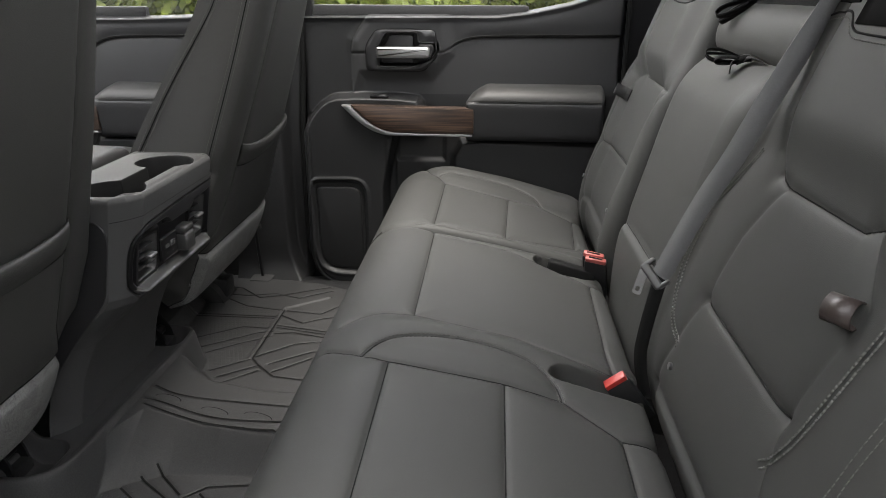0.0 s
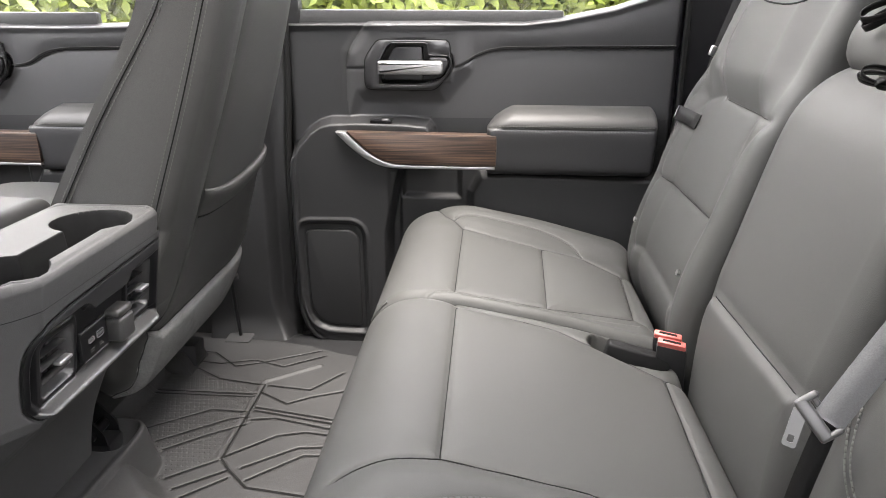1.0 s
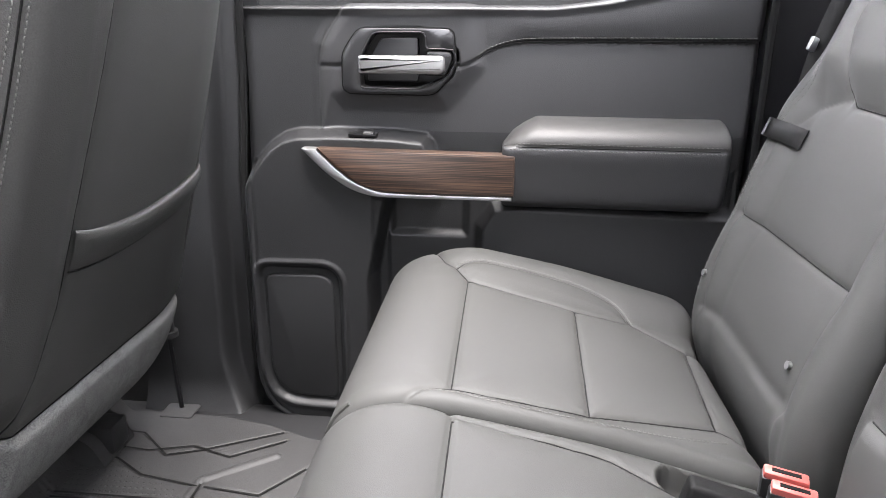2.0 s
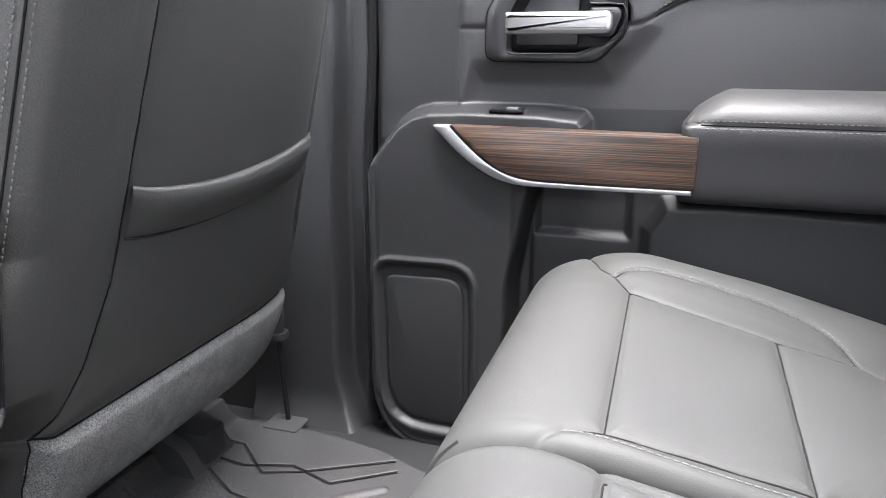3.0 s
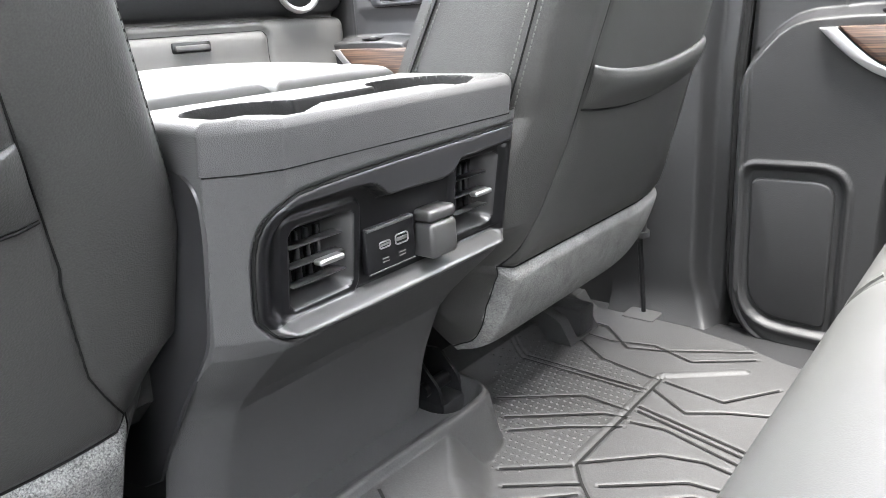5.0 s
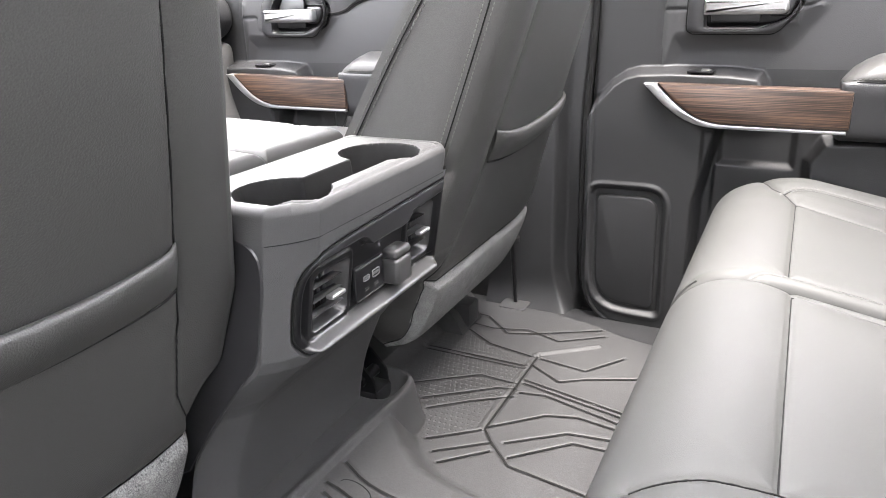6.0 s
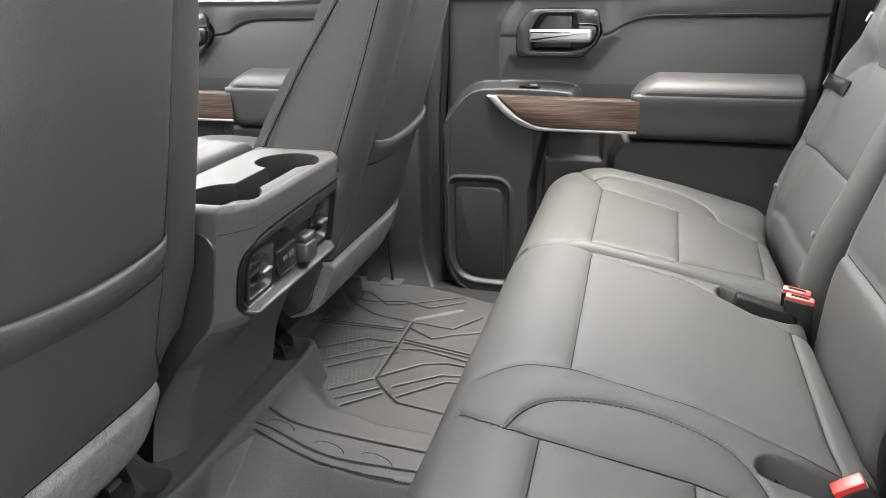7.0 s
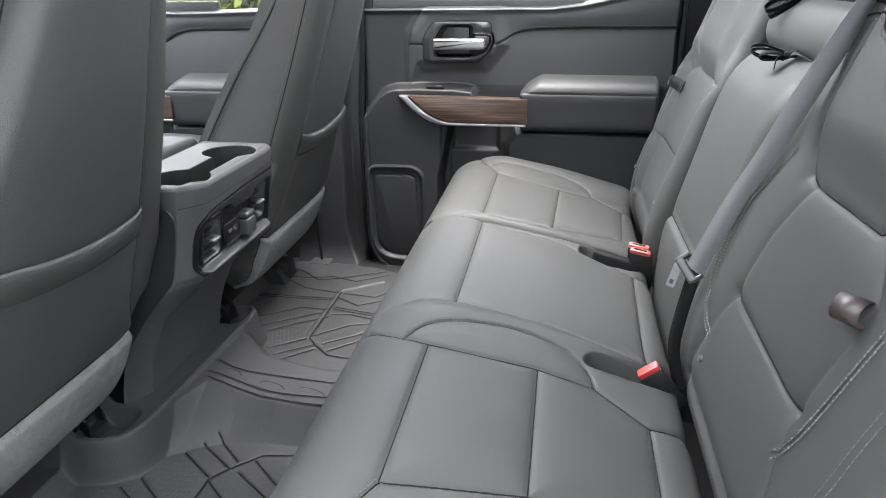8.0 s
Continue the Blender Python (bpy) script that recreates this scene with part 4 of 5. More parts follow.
# padded lid in two halves
for y0, y1 in ((0.977, 1.138), (1.142, 1.302)):
    X, Y, drop = box_grid(-1.12, -0.682, y0, y1, 0.016, 0.04, 0.005)
    d = np.minimum(np.abs(X + 0.745), np.abs(X + 0.752))
    Z = 0.520 - drop - 0.003 * np.exp(-(d / 0.003) ** 2) + 0.006 * (1 - ((X + 0.9) / 0.22) ** 2) * (drop < 0.016)
    sheets(np.stack([X, Y, Z], 2), np.zeros((X.shape[0] - 1, X.shape[1] - 1), int), {0: ("lid", LEATHER_LID, "padded leather lid")}, console)

# rear face with vents and sockets
tight_end = cross_section(CY0 - 0.001, CY1 + 0.001, 0.020, 0.04, 0.0016)
turn_in = [(CY0 + 0.043 - 0.044 * math.cos(a) * chamfer(a), 0.032 - 0.032 * math.sin(a) * chamfer(a)) for a in np.linspace(0, math.pi / 2, 40)]
across = np.vstack([[(CY0 - 0.001, 0.032 + k * 0.008) for k in (4, 3, 2, 1)], turn_in, tight_end[tight_end[:, 0] > CY0 + 0.0435]])
q = chaikin(side, 2, True)
back_edge = np.clip((q[:, 0] + 0.76) / 0.08, 0, 1)
V, F, n = [], [], len(q)
rows = [(y, min(d, 0.032)) for y, d in across[4:-4:2]]
for y, d in rows:
    V += [(x - w * d, y, z) for (x, z), w in zip(q, back_edge)]
for i in range(len(rows) - 1):
    F += [(i * n + j, i * n + (j + 1) % n, (i + 1) * n + (j + 1) % n, (i + 1) * n + j) for j in range(n)]
F += [tuple(range(n)), tuple(range((len(rows) - 1) * n, len(rows) * n))]
raw("body", V, F, PLASTIC_LIGHT, console)
vs = np.arange(0.258, 0.480, 0.0016)
U, W = np.meshgrid(across[:, 0], vs, indexing="ij")
frame_out = [(1.000, 0.362), (1.012, 0.346), (1.040, 0.341), (1.296, 0.342), (1.302, 0.347), (1.302, 0.355), (1.302, 0.455), (1.301, 0.465), (1.285, 0.465), (1.040, 0.459), (1.012, 0.450), (0.997, 0.428), (0.997, 0.37)]
fo = chaikin(frame_out, 2, True).tolist()
d_out = sdf(U, W, fo)
brow = sdf(U, W, [(1.0, 0.47), (1.0, 0.447), (1.097, 0.4475), (1.107, 0.444), (1.121, 0.4325), (1.190, 0.4315), (1.204, 0.434), (1.213, 0.445), (1.31, 0.449), (1.31, 0.47)])
vent_a, vent_b = round_rect(1.027, 0.362, 1.093, 0.428, 0.008), round_rect(1.222, 0.368, 1.286, 0.440, 0.008)
d_vent = np.minimum(sdf(U, W, vent_a), sdf(U, W, vent_b))
fr = np.minimum(sdf(U, W, round_rect(1.018, 0.356, 1.100, 0.436, 0.01)), sdf(U, W, round_rect(1.215, 0.361, 1.293, 0.447, 0.01)))
inner_a, inner_b = round_rect(1.031, 0.372, 1.080, 0.423, 0.004), round_rect(1.226, 0.378, 1.274, 0.435, 0.004)
d_in = np.minimum(sdf(U, W, inner_a), sdf(U, W, inner_b))
duct = np.clip(-d_vent / (np.maximum(-d_vent, 0) + np.maximum(d_in, 0) + 1e-6), 0, 1)
depth = -0.014 * step(d_out + 0.011, 0.014) * (1 - step(brow, 0.0025))
depth = depth + 0.003 * step(fr, 0.003) - 0.026 * duct
depth = depth + 0.010 * step(W - 0.3545, 0.007) * step(d_out + 0.003, 0.004) * step(U - 1.289, 0.022) - 0.003 * np.exp(-((d_out - 0.001) / 0.0018) ** 2)
base = np.interp(W, [0.258, 0.275, 0.300, 0.335, 0.350, 0.48], [-0.6305, -0.617, -0.591, -0.553, -0.5440, -0.5236])
P = np.stack([base + depth - across[:, 1][:, None], U, W], 2)
mid = lambda G: (G[1:, 1:] + G[:-1, :-1]) / 2
lab = np.where(mid(d_out) > 0.0012, 3, np.where(mid(d_in) < 0.0, np.where(mid(U) < 1.16, 2, 4), np.where(mid(d_vent) < 0.0, np.where(mid(U) < 1.16, 5, 6), np.where(mid(W) < 0.3575, 1, np.where(mid(brow) < 0.0, 8, 0)))))
bezel = sheets(P, lab, {0: ("rear_bezel", GLOSS, "satin black bezel"), 1: ("lower_rim", RIM, "satin lower rim lightened for its sheen"), 5: ("vent_frame", COVER, "smooth grey vent frame"), 6: ("vent_frame", COVER, "smooth grey vent frame"), 2: ("vent_duct", DARK, "dark vent duct"), 3: ("rear_face", PLASTIC_LIGHT, ""), 4: ("vent_duct", DARK, "dark vent duct"), 8: ("bezel_brow", SATIN, "satin grey upper bezel")}, console)

# dark joint round the bezel, lying in its groove
fo_line, _ = resample(np.array(fo + fo[:1]), 0.004)
half_turn = np.interp(fo_line[:, 0], across[4:-4, 0], across[4:-4, 1])
base_x = np.interp(fo_line[:, 1], [0.258, 0.275, 0.335, 0.350, 0.48], [-0.628, -0.612, -0.553, -0.5440, -0.5236])
part("bezel_gap", tube([(x - w - 0.0016, u, v) for x, w, (u, v) in zip(base_x, half_turn, fo_line)], 0.0013, 6, True), DARK, console, "dark joint round the bezel")


def air_vent(y0, y1, z0, z1, zs, tab):
    for z in zs:
        part("vent_slat", rbox(bmesh.new(), (-0.562, y0 + 0.002, z - 0.0008), (-0.549, y1 - 0.008, z + 0.0008), 0.001, 1), COVER, bezel[0])
    for y in np.linspace(y0 + 0.012, y1 - 0.020, 4):
        part("vent_vane", rbox(bmesh.new(), (-0.572, y - 0.0006, z0 + 0.010), (-0.564, y + 0.0006, z1 - 0.008), 0.0, 1), SATIN, bezel[0])
    bm = rbox(bmesh.new(), (-0.548, tab - 0.0125, zs[1] - 0.0024), (-0.538, tab + 0.0125, zs[1] + 0.0024), 0.002, 3)
    part("vent_tab", bm, CHROME, bezel[0], "bright chrome vent tab")


air_vent(1.028, 1.092, 0.364, 0.426, (0.381, 0.396, 0.411), 1.062)
air_vent(1.223, 1.285, 0.370, 0.438, (0.388, 0.404, 0.420), 1.258)
plate_yz = lambda x: (lambda u, v, w: (x + w, u, v))
socket = part("socket_plate", plate(round_rect(1.104, 0.367, 1.163, 0.407, 0.002, 2), plate_yz(-0.552), 0.006, 0.0012), GLOSS, console)
part("socket_top_edge", rbox(bmesh.new(), (-0.547, 1.105, 0.4035), (-0.5445, 1.162, 0.4065), 0.001), PLASTIC_LIGHT, socket)
part("socket_lower_edge", rbox(bmesh.new(), (-0.547, 1.105, 0.3668), (-0.5450, 1.162, 0.3680), 0.0005), PLASTIC_LIGHT, socket)
for y, w, h in ((1.1255, 0.0062, 0.0026), (1.1462, 0.0078, 0.0042)):
    ring = round_rect(y - w, 0.389 - h, y + w, 0.389 + h, min(w, h) * 0.6, 4)
    part("port_rim", tube([(-0.5455, u, v) for u, v in ring], 0.0007, 6, True), SILVER, socket, "steel socket rim")
    part("port_core", rbox(bmesh.new(), (-0.547, y - w * 0.8, 0.389 - h * 0.35), (-0.5452, y + w * 0.8, 0.389 + h * 0.35), 0.0), SILVER, socket, "steel socket core", smooth=False)
    for k in (0, 1):
        part("port_mark", rbox(bmesh.new(), (-0.5462, y - 0.004, 0.3765 - 0.003 * k), (-0.5457, y + 0.004, 0.3775 - 0.003 * k), 0.0), STITCH, socket, smooth=False)
cover = part("outlet_cover", rbox(bmesh.new(), (-0.556, 1.168, 0.364), (-0.529, 1.2035, 0.3965), 0.005, 4), COVER, console, "grey hinged outlet cover")
part("outlet_hinge", rbox(bmesh.new(), (-0.556, 1.1675, 0.3970), (-0.530, 1.204, 0.4085), 0.0045, 4), COVER, cover)


console.location = (0.020, -0.004, 0.013)


# ---- doors ----
def door_panel(name, label, knee=0.0, kick=1.0, hx=0.0):
    """The inner side of a door on the far side: a moulded panel with armrest, wood trim, handle and speaker. knee: how far back the sewn line bends; kick: how much its top rises at the rear; hx: how far back the handle sits."""
    th = tagged(thing(name, label, "door"), kind="structure")
    xs, zs = np.arange(-0.478, 0.3435, 0.003), np.arange(0.028, 0.80, 0.003)
    X, Z = np.meshgrid(xs, zs, indexing="ij")
    top = 0.752 + kick * (np.interp(X, [-0.5, 0.02, 0.10, 0.20, 0.35], [0.752, 0.756, 0.765, 0.785, 0.83]) - 0.752)
    bend = np.clip((-0.385 - X) / 0.0935, 0, 1)
    bottom = 0.006 + 0.13 * (1 - np.sqrt(1 - bend ** 2))
    Z = bottom + (Z - 0.028) / (0.799 - 0.028) * (top - bottom)
    X = X - 0.011 * np.clip((0.62 - Z) / 0.15, 0, 1) * np.clip((-0.30 - X) / 0.15, 0, 1)
    line = chaikin([(-0.128, 0.660), (-0.108 + knee, 0.664), (-0.078 + knee, 0.685), (-0.045 + knee, 0.696), (0.0 + knee, 0.700), (0.35, 0.703)], 2).tolist()
    arch = chaikin([(-0.357, 0.55), (-0.358, 0.656), (-0.352, 0.692), (-0.333, 0.724), (-0.312, 0.75)], 1).tolist()
    upper = line + [(0.35, 0.9), (-0.31, 0.9)] + arch[::-1][:-1] + [(-0.357, 0.658), (-0.3, 0.658), (-0.3, 0.63), (-0.13, 0.63)]
    y = np.full(X.shape, 1.925)
    y -= 0.002 * step(sdf(X, Z, upper), 0.006)
    y -= 0.012 * step(sdf(X, Z, [(-0.352, 0.56), (-0.352, 0.69), (-0.31, 0.75), (-0.31, 0.9), (-0.12, 0.9), (-0.10, 0.66), (-0.15, 0.60), (-0.33, 0.60)]), 0.04)
    # the roll above the sewn line and the hollow below it
    z_line = np.interp(X, [q[0] for q in line], [q[1] for q in line])
    right = np.clip((X + 0.10) / 0.08, 0, 1)
    y -= 0.006 * right * np.sin(math.pi * np.clip((Z - z_line) / (top - z_line), 0, 1))
    y += 0.006 * right * np.exp(-np.clip(z_line - Z, 0, 1) / 0.035) * (Z < z_line)
    bulge = chaikin([(-0.60, -0.1), (-0.60, 0.30), (-0.500, 0.445), (-0.470, 0.490), (-0.428, 0.538), (-0.380, 0.551), (-0.185, 0.549), (-0.170, 0.530), (-0.155, 0.46), (-0.270, 0.44), (-0.270, -0.1)], 1, True).tolist()
    y -= 0.042 * step(sdf(X, Z, bulge), 0.016)
    y += 0.006 * step(sdf(X, Z, [(-0.266, 0.05), (-0.266, 0.445), (-0.246, 0.445), (-0.243, 0.05)]), 0.008)
    y += 0.010 * step(sdf(X, Z, [(-0.238, 0.378), (-0.238, 0.47), (-0.112, 0.47), (-0.112, 0.378)]), 0.014)
    y -= 0.026 * step(sdf(X, Z, [(-0.088, -0.1), (-0.088, 0.395), (-0.066, 0.434), (0.0, 0.438), (0.5, 0.428), (0.5, -0.1)]), 0.02)
    y -= 0.010 * step(-(Z - (top - 0.012)), 0.02)
    y += 0.03 * step(top - 0.004 - Z, 0.008)
    ring = [(-0.474, 0.326, 0.028), (-0.320, 0.328, 0.045), (-0.317, 0.052, 0.02), (-0.47, 0.056, 0.085)]
    spk = sdf(X, Z, rounded(ring))
    y -= 0.0035 * step(np.abs(spk - 0.002) - 0.004, 0.005) - 0.008 * step(spk + 0.006, 0.006)
    groove = np.minimum(seg_dist(X, Z, arch), seg_dist(X, Z, line))
    groove = np.minimum(groove, seg_dist(X, Z, [(-0.358, 0.657), (-0.31, 0.658)]))
    y += 0.0024 * np.exp(-(groove / 0.0028) ** 2)
    outline = rounded([(-0.489, 0.9, 0.0001), (0.342, 0.9, 0.0001), (0.342, 0.004, 0.0001), (-0.489, 0.004, 0.125)])
    edge = -sdf(X, Z, outline)
    y += 0.018 * np.clip(1 - edge / 0.014, 0, 1) ** 2 + 0.0035 * np.exp(-((edge - 0.017) / 0.003) ** 2) * (Z < 0.5)
    # the hollow behind the handle
    cup = rounded([(u + hx, v, r) for u, v, r in [(-0.285, 0.624, 0.006), (-0.285, 0.672, 0.010), (-0.2635, 0.710, 0.010), (-0.182, 0.711, 0.008), (-0.180, 0.686, 0.004), (-0.137, 0.686, 0.006), (-0.132, 0.668, 0.006), (-0.146, 0.643, 0.008), (-0.192, 0.624, 0.008)]], 5)
    d_cup = sdf(X, Z, cup)
    y += 0.022 * step(d_cup - 0.004, 0.006)
    P = np.stack([X, y, Z], 2)
    mid = lambda G: (G[1:, 1:] + G[:-1, :-1]) / 2
    Xc, Zc = mid(X), mid(Z)
    lab = np.where(inside(Xc, Zc, upper), 1, 0)
    lab = np.where((lab == 0) & (Zc > 0.555), 2, lab)
    lab = np.where((lab == 2) & (Xc < np.interp(Zc, [q[1] for q in arch], [q[0] for q in arch])), 3, lab)
    lab = np.where(mid(d_cup) < 0.004, 4, lab)
    sheets(P, lab, {0: ("lower_panel", PLASTIC, ""), 1: ("upper_pad", LEATHER_DOOR, ""), 2: ("middle_pad", LEATHER_DOOR, ""), 3: ("corner_panel", PLASTIC, ""), 4: ("handle_recess", GLOSS, "dark handle recess")}, th)
    thread = [(x, z) for x, z in line if x < 0.34]
    V, F = [], []
    q, _ = resample(np.array(thread), 0.006)
    t = np.gradient(q, axis=0)
    t /= np.linalg.norm(t, axis=1, keepdims=True)
    for (x, z), (tx, tz) in zip(q, t):
        yy = 1.9195
        c, d, w = Vector((x - tz * 0.005, yy, z + tx * 0.005)), Vector((tx, 0, tz)) * 0.0022, Vector((-tz, 0, tx)) * 0.0008
        k = len(V)
        V += [c - d - w, c - d + Vector((0, -0.0012, 0)), c - d + w, c + d - w, c + d + Vector((0, -0.0012, 0)), c + d + w]
        F += [(k, k + 1, k + 4, k + 3), (k + 1, k + 2, k + 5, k + 4), (k, k + 2, k + 1), (k + 3, k + 4, k + 5)]
    tagged(raw("stitching", V, F, STITCH, th, "grey sewing thread"), kind="stuff")
    part("pad_seam", tube([(x, 1.9225, z) for x, z in thread], 0.0008, 6), SEAM, th, "dark sewn seam")
    # armrest
    arm = [(1.935, 0.443), (1.900, 0.443), (1.884, 0.446), (1.875, 0.457), (1.869, 0.50), (1.861, 0.532), (1.859, 0.545), (1.870, 0.562), (1.90, 0.5745), (1.935, 0.579)]
    p, n, s = profile_frame(arm, 0.004)
    seam = float(np.interp(0.542, p[:, 1], s))
    lay = lambda a, c, b: [c, a, b]
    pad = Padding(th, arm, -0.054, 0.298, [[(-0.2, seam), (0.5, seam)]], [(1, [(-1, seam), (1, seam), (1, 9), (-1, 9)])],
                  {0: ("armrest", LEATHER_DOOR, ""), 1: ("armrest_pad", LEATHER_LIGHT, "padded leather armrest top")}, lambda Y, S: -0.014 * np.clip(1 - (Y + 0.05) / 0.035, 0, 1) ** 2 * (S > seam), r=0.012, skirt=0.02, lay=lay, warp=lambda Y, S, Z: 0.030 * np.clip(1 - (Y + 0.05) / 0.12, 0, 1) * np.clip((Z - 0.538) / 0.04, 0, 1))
    pad.stitch([[(-0.040, seam + 0.005), (0.287, seam + 0.005)], [(-0.040, seam - 0.004), (0.287, seam - 0.004)]], gap=0.007)
    # wood trim with its bright edge
    face = lambda y0: (lambda u, v, w: (u, y0 - w, v))
    curve = chaikin([(-0.376, 0.530), (-0.338, 0.492), (-0.30, 0.466), (-0.262, 0.4545), (-0.22, 0.4535), (-0.036, 0.454)], 3)
    inner = chaikin([(-0.352, 0.530), (-0.322, 0.500), (-0.292, 0.477), (-0.26, 0.464), (-0.22, 0.4605), (-0.036, 0.4605)], 3)
    wood = (inner + np.array([0.0012, 0.0008])).tolist() + [(-0.033, 0.463), (-0.033, 0.526), (-0.035, 0.528)]
    part("wood_trim", plate(wood, face(1.885), 0.027, 0.003, 2), WOOD, th, "brown wood grain trim")
    part("chrome_edge", plate(curve.tolist() + inner[::-1].tolist(), face(1.887), 0.0275, 0.002, 2), CHROME, th, "satin chrome strip")
    sw = part("window_switch", rbox(bmesh.new(), (-0.304, 1.886, 0.5475), (-0.258, 1.910, 0.5515), 0.001), GLOSS, th, "black window switch")
    part("switch_lever", rbox(bmesh.new(), (-0.280, 1.888, 0.5505), (-0.264, 1.900, 0.5545), 0.001), SILVER, sw, "silver switch lever")
    # handle
    bz = rounded([(u + hx, v, r) for u, v, r in [(-0.314, 0.615, 0.014), (-0.314, 0.678, 0.010), (-0.287, 0.7165, 0.012), (-0.137, 0.7165, 0.012), (-0.1325, 0.654, 0.012), (-0.166, 0.615, 0.012)]], 5)
    set_back = lambda y0: (lambda u, v, w: (u + hx, y0 - w, v))
    hub = (-0.222 + hx, 0.662)
    grow = lambda q, k: np.array(hub) + (q - np.array(hub)) * k
    o, c = round_about(bz, hub), round_about(cup, hub)
    loops = [(grow(o, 1.012), 1.9125), (o, 1.9045), (grow(o, 0.985), 1.9030), (grow(c, 1.03), 1.9035), (c, 1.9050), (grow(c, 0.97), 1.926)]
    n = len(o)
    V = [(u, yy, v) for q, yy in loops for u, v in q]
    F = [(k * n + i, k * n + (i + 1) % n, (k + 1) * n + (i + 1) % n, (k + 1) * n + i) for k in range(len(loops) - 1) for i in range(n)]
    ring = raw("handle_bezel", V, F, SATIN, th, "black handle bezel")
    part("bezel_gap", tube([(u, 1.9085, v) for u, v in grow(o, 1.014)], 0.0016, 6, True), SEAM, ring, "dark gap round the bezel")
    part("handle_rim", tube([(u, 1.9032, v) for u, v in grow(c, 1.012)], 0.0011, 6, True), SATIN, ring)
    part("inner_plate", plate(rounded([(-0.2745, 0.6345, 0.004), (-0.2745, 0.662, 0.004), (-0.2515, 0.7025, 0.006), (-0.193, 0.7025, 0.005), (-0.193, 0.6345, 0.005)], 4), set_back(1.924), 0.012, 0.002, 2), SATIN, ring, "grey plate behind the pull bar")
    part("pull_bar", plate(rounded([(-0.2835, 0.6485, 0.003), (-0.2835, 0.6755, 0.003), (-0.149, 0.6765, 0.007), (-0.1475, 0.652, 0.008), (-0.156, 0.6485, 0.006)], 5), set_back(1.894), 0.021, 0.007, 5), CHROME, ring, "satin chrome pull bar")
    part("pivot", plate(rounded([(-0.178, 0.645, 0.004), (-0.178, 0.682, 0.004), (-0.141, 0.682, 0.006), (-0.137, 0.671, 0.006), (-0.148, 0.645, 0.006)], 4), set_back(1.918), 0.020, 0.004, 2), SATIN, ring)
    # speaker
    part("speaker_cover", plate(rounded([(-0.460, 0.304, 0.018), (-0.337, 0.306, 0.032), (-0.334, 0.068, 0.016), (-0.456, 0.072, 0.072)]), face(1.894), 0.008, 0.005, 3), PLASTIC, th, "smooth black speaker cover")
    # dark tubes put in to darken the gaps at the door edges
    front_gap = [(-0.482, 1.915, 0.76), (-0.484, 1.915, 0.60), (-0.4955, 1.915, 0.46), (-0.4955, 1.915, 0.13), (-0.482, 1.915, 0.075), (-0.452, 1.915, 0.028), (-0.40, 1.915, 0.004)]
    for seal in (chaikin(front_gap, 2).tolist(), [(0.3465, 1.912, z) for z in np.linspace(0.04, 0.82, 12)]):
        part("door_gap_line", tube(seal, 0.0065, 8), DARK, th, "dark line in the gap at the door edge")
    # window base
    part("belt_seal", rbox(bmesh.new(), (-0.478, 1.935, 0.742), (0.10, 1.960, 0.776), 0.006, 2), RUBBER, th, "black rubber window seal")
    # window frame and pane
    for lo, hi in (((-0.505, 1.93, 0.70), (-0.455, 1.962, 1.19)), ((0.30, 1.93, 0.78), (0.345, 1.962, 1.19)), ((-0.455, 1.93, 1.15), (0.30, 1.962, 1.19))):
        part("window_frame", rbox(bmesh.new(), lo, hi, 0.006), PLASTIC, th)
    pane = part("pane", rbox(bmesh.new(), (-0.457, 1.945, 0.76), (0.302, 1.949, 1.155), 0.0), GLASS, th, "clear window glass", smooth=False)
    pane.visible_shadow = False
    return th


door_1 = door_panel("door_1", "black rear door panel with wood trim, armrest and chrome handle")
door_2 = door_panel("door_2", "black front passenger door panel with wood trim and armrest", knee=0.045, kick=0.15, hx=0.03)
door_2.location = (-1.0, 0, -0.008)


# ---- pillar, sill and floor ----
xs, zs = np.arange(-0.70, -0.4825, 0.005), np.arange(0.004, 1.2, 0.006)
X, Z = np.meshgrid(xs, zs, indexing="ij")
rim_x = -0.536 + 0.050 * np.clip((0.15 - Z) / 0.13, 0, 1) ** 2
hollow = step(rim_x - X, 0.026)
y = 1.895 + 0.005 * np.sin((X + 0.60) * 30) * step(0.12 - Z, 0.2) - 0.030 * np.clip(1 - (Z - 0.02) / 0.07, 0, 1) ** 2 * (1 - hollow)
y = y + 0.034 * hollow + 0.04 * np.clip((X + 0.4925) / 0.01, 0, 1)
X = X - 0.012 * np.clip((0.62 - Z) / 0.15, 0, 1) * np.clip((X + 0.60) / 0.1, 0, 1)
tagged(sheets(np.stack([X, y, Z], 2), np.zeros((len(xs) - 1, len(zs) - 1), int), {0: ("pillar_trim", PLASTIC, "")}, None)[0], "dark grey plastic trim of the middle cab pillar", "pillar trim", kind="structure")
tagged(part("sill_trim", plate(chaikin([(1.765, 0.004), (1.775, 0.024), (1.86, 0.030), (1.93, 0.032), (1.93, -0.03), (1.765, -0.03)], 2, True).tolist(), lambda u, v, w: (-0.95 + w, u, v), 1.30, 0.0), PLASTIC), "dark plastic sill strip along the far door", "sill trim", kind="structure")
rod = thing("seat_anchor", "thin black steel rod standing on a floor plate", "seat anchor")
part("rod", tube([(-0.632, 1.858, 0.30), (-0.630, 1.858, 0.17), (-0.622, 1.860, 0.047)], 0.0045, 10), GLOSS, rod)
part("sleeve", tube([(-0.633, 1.858, 0.31), (-0.632, 1.858, 0.20)], 0.012, 12), PLASTIC, rod, "black plastic sleeve")
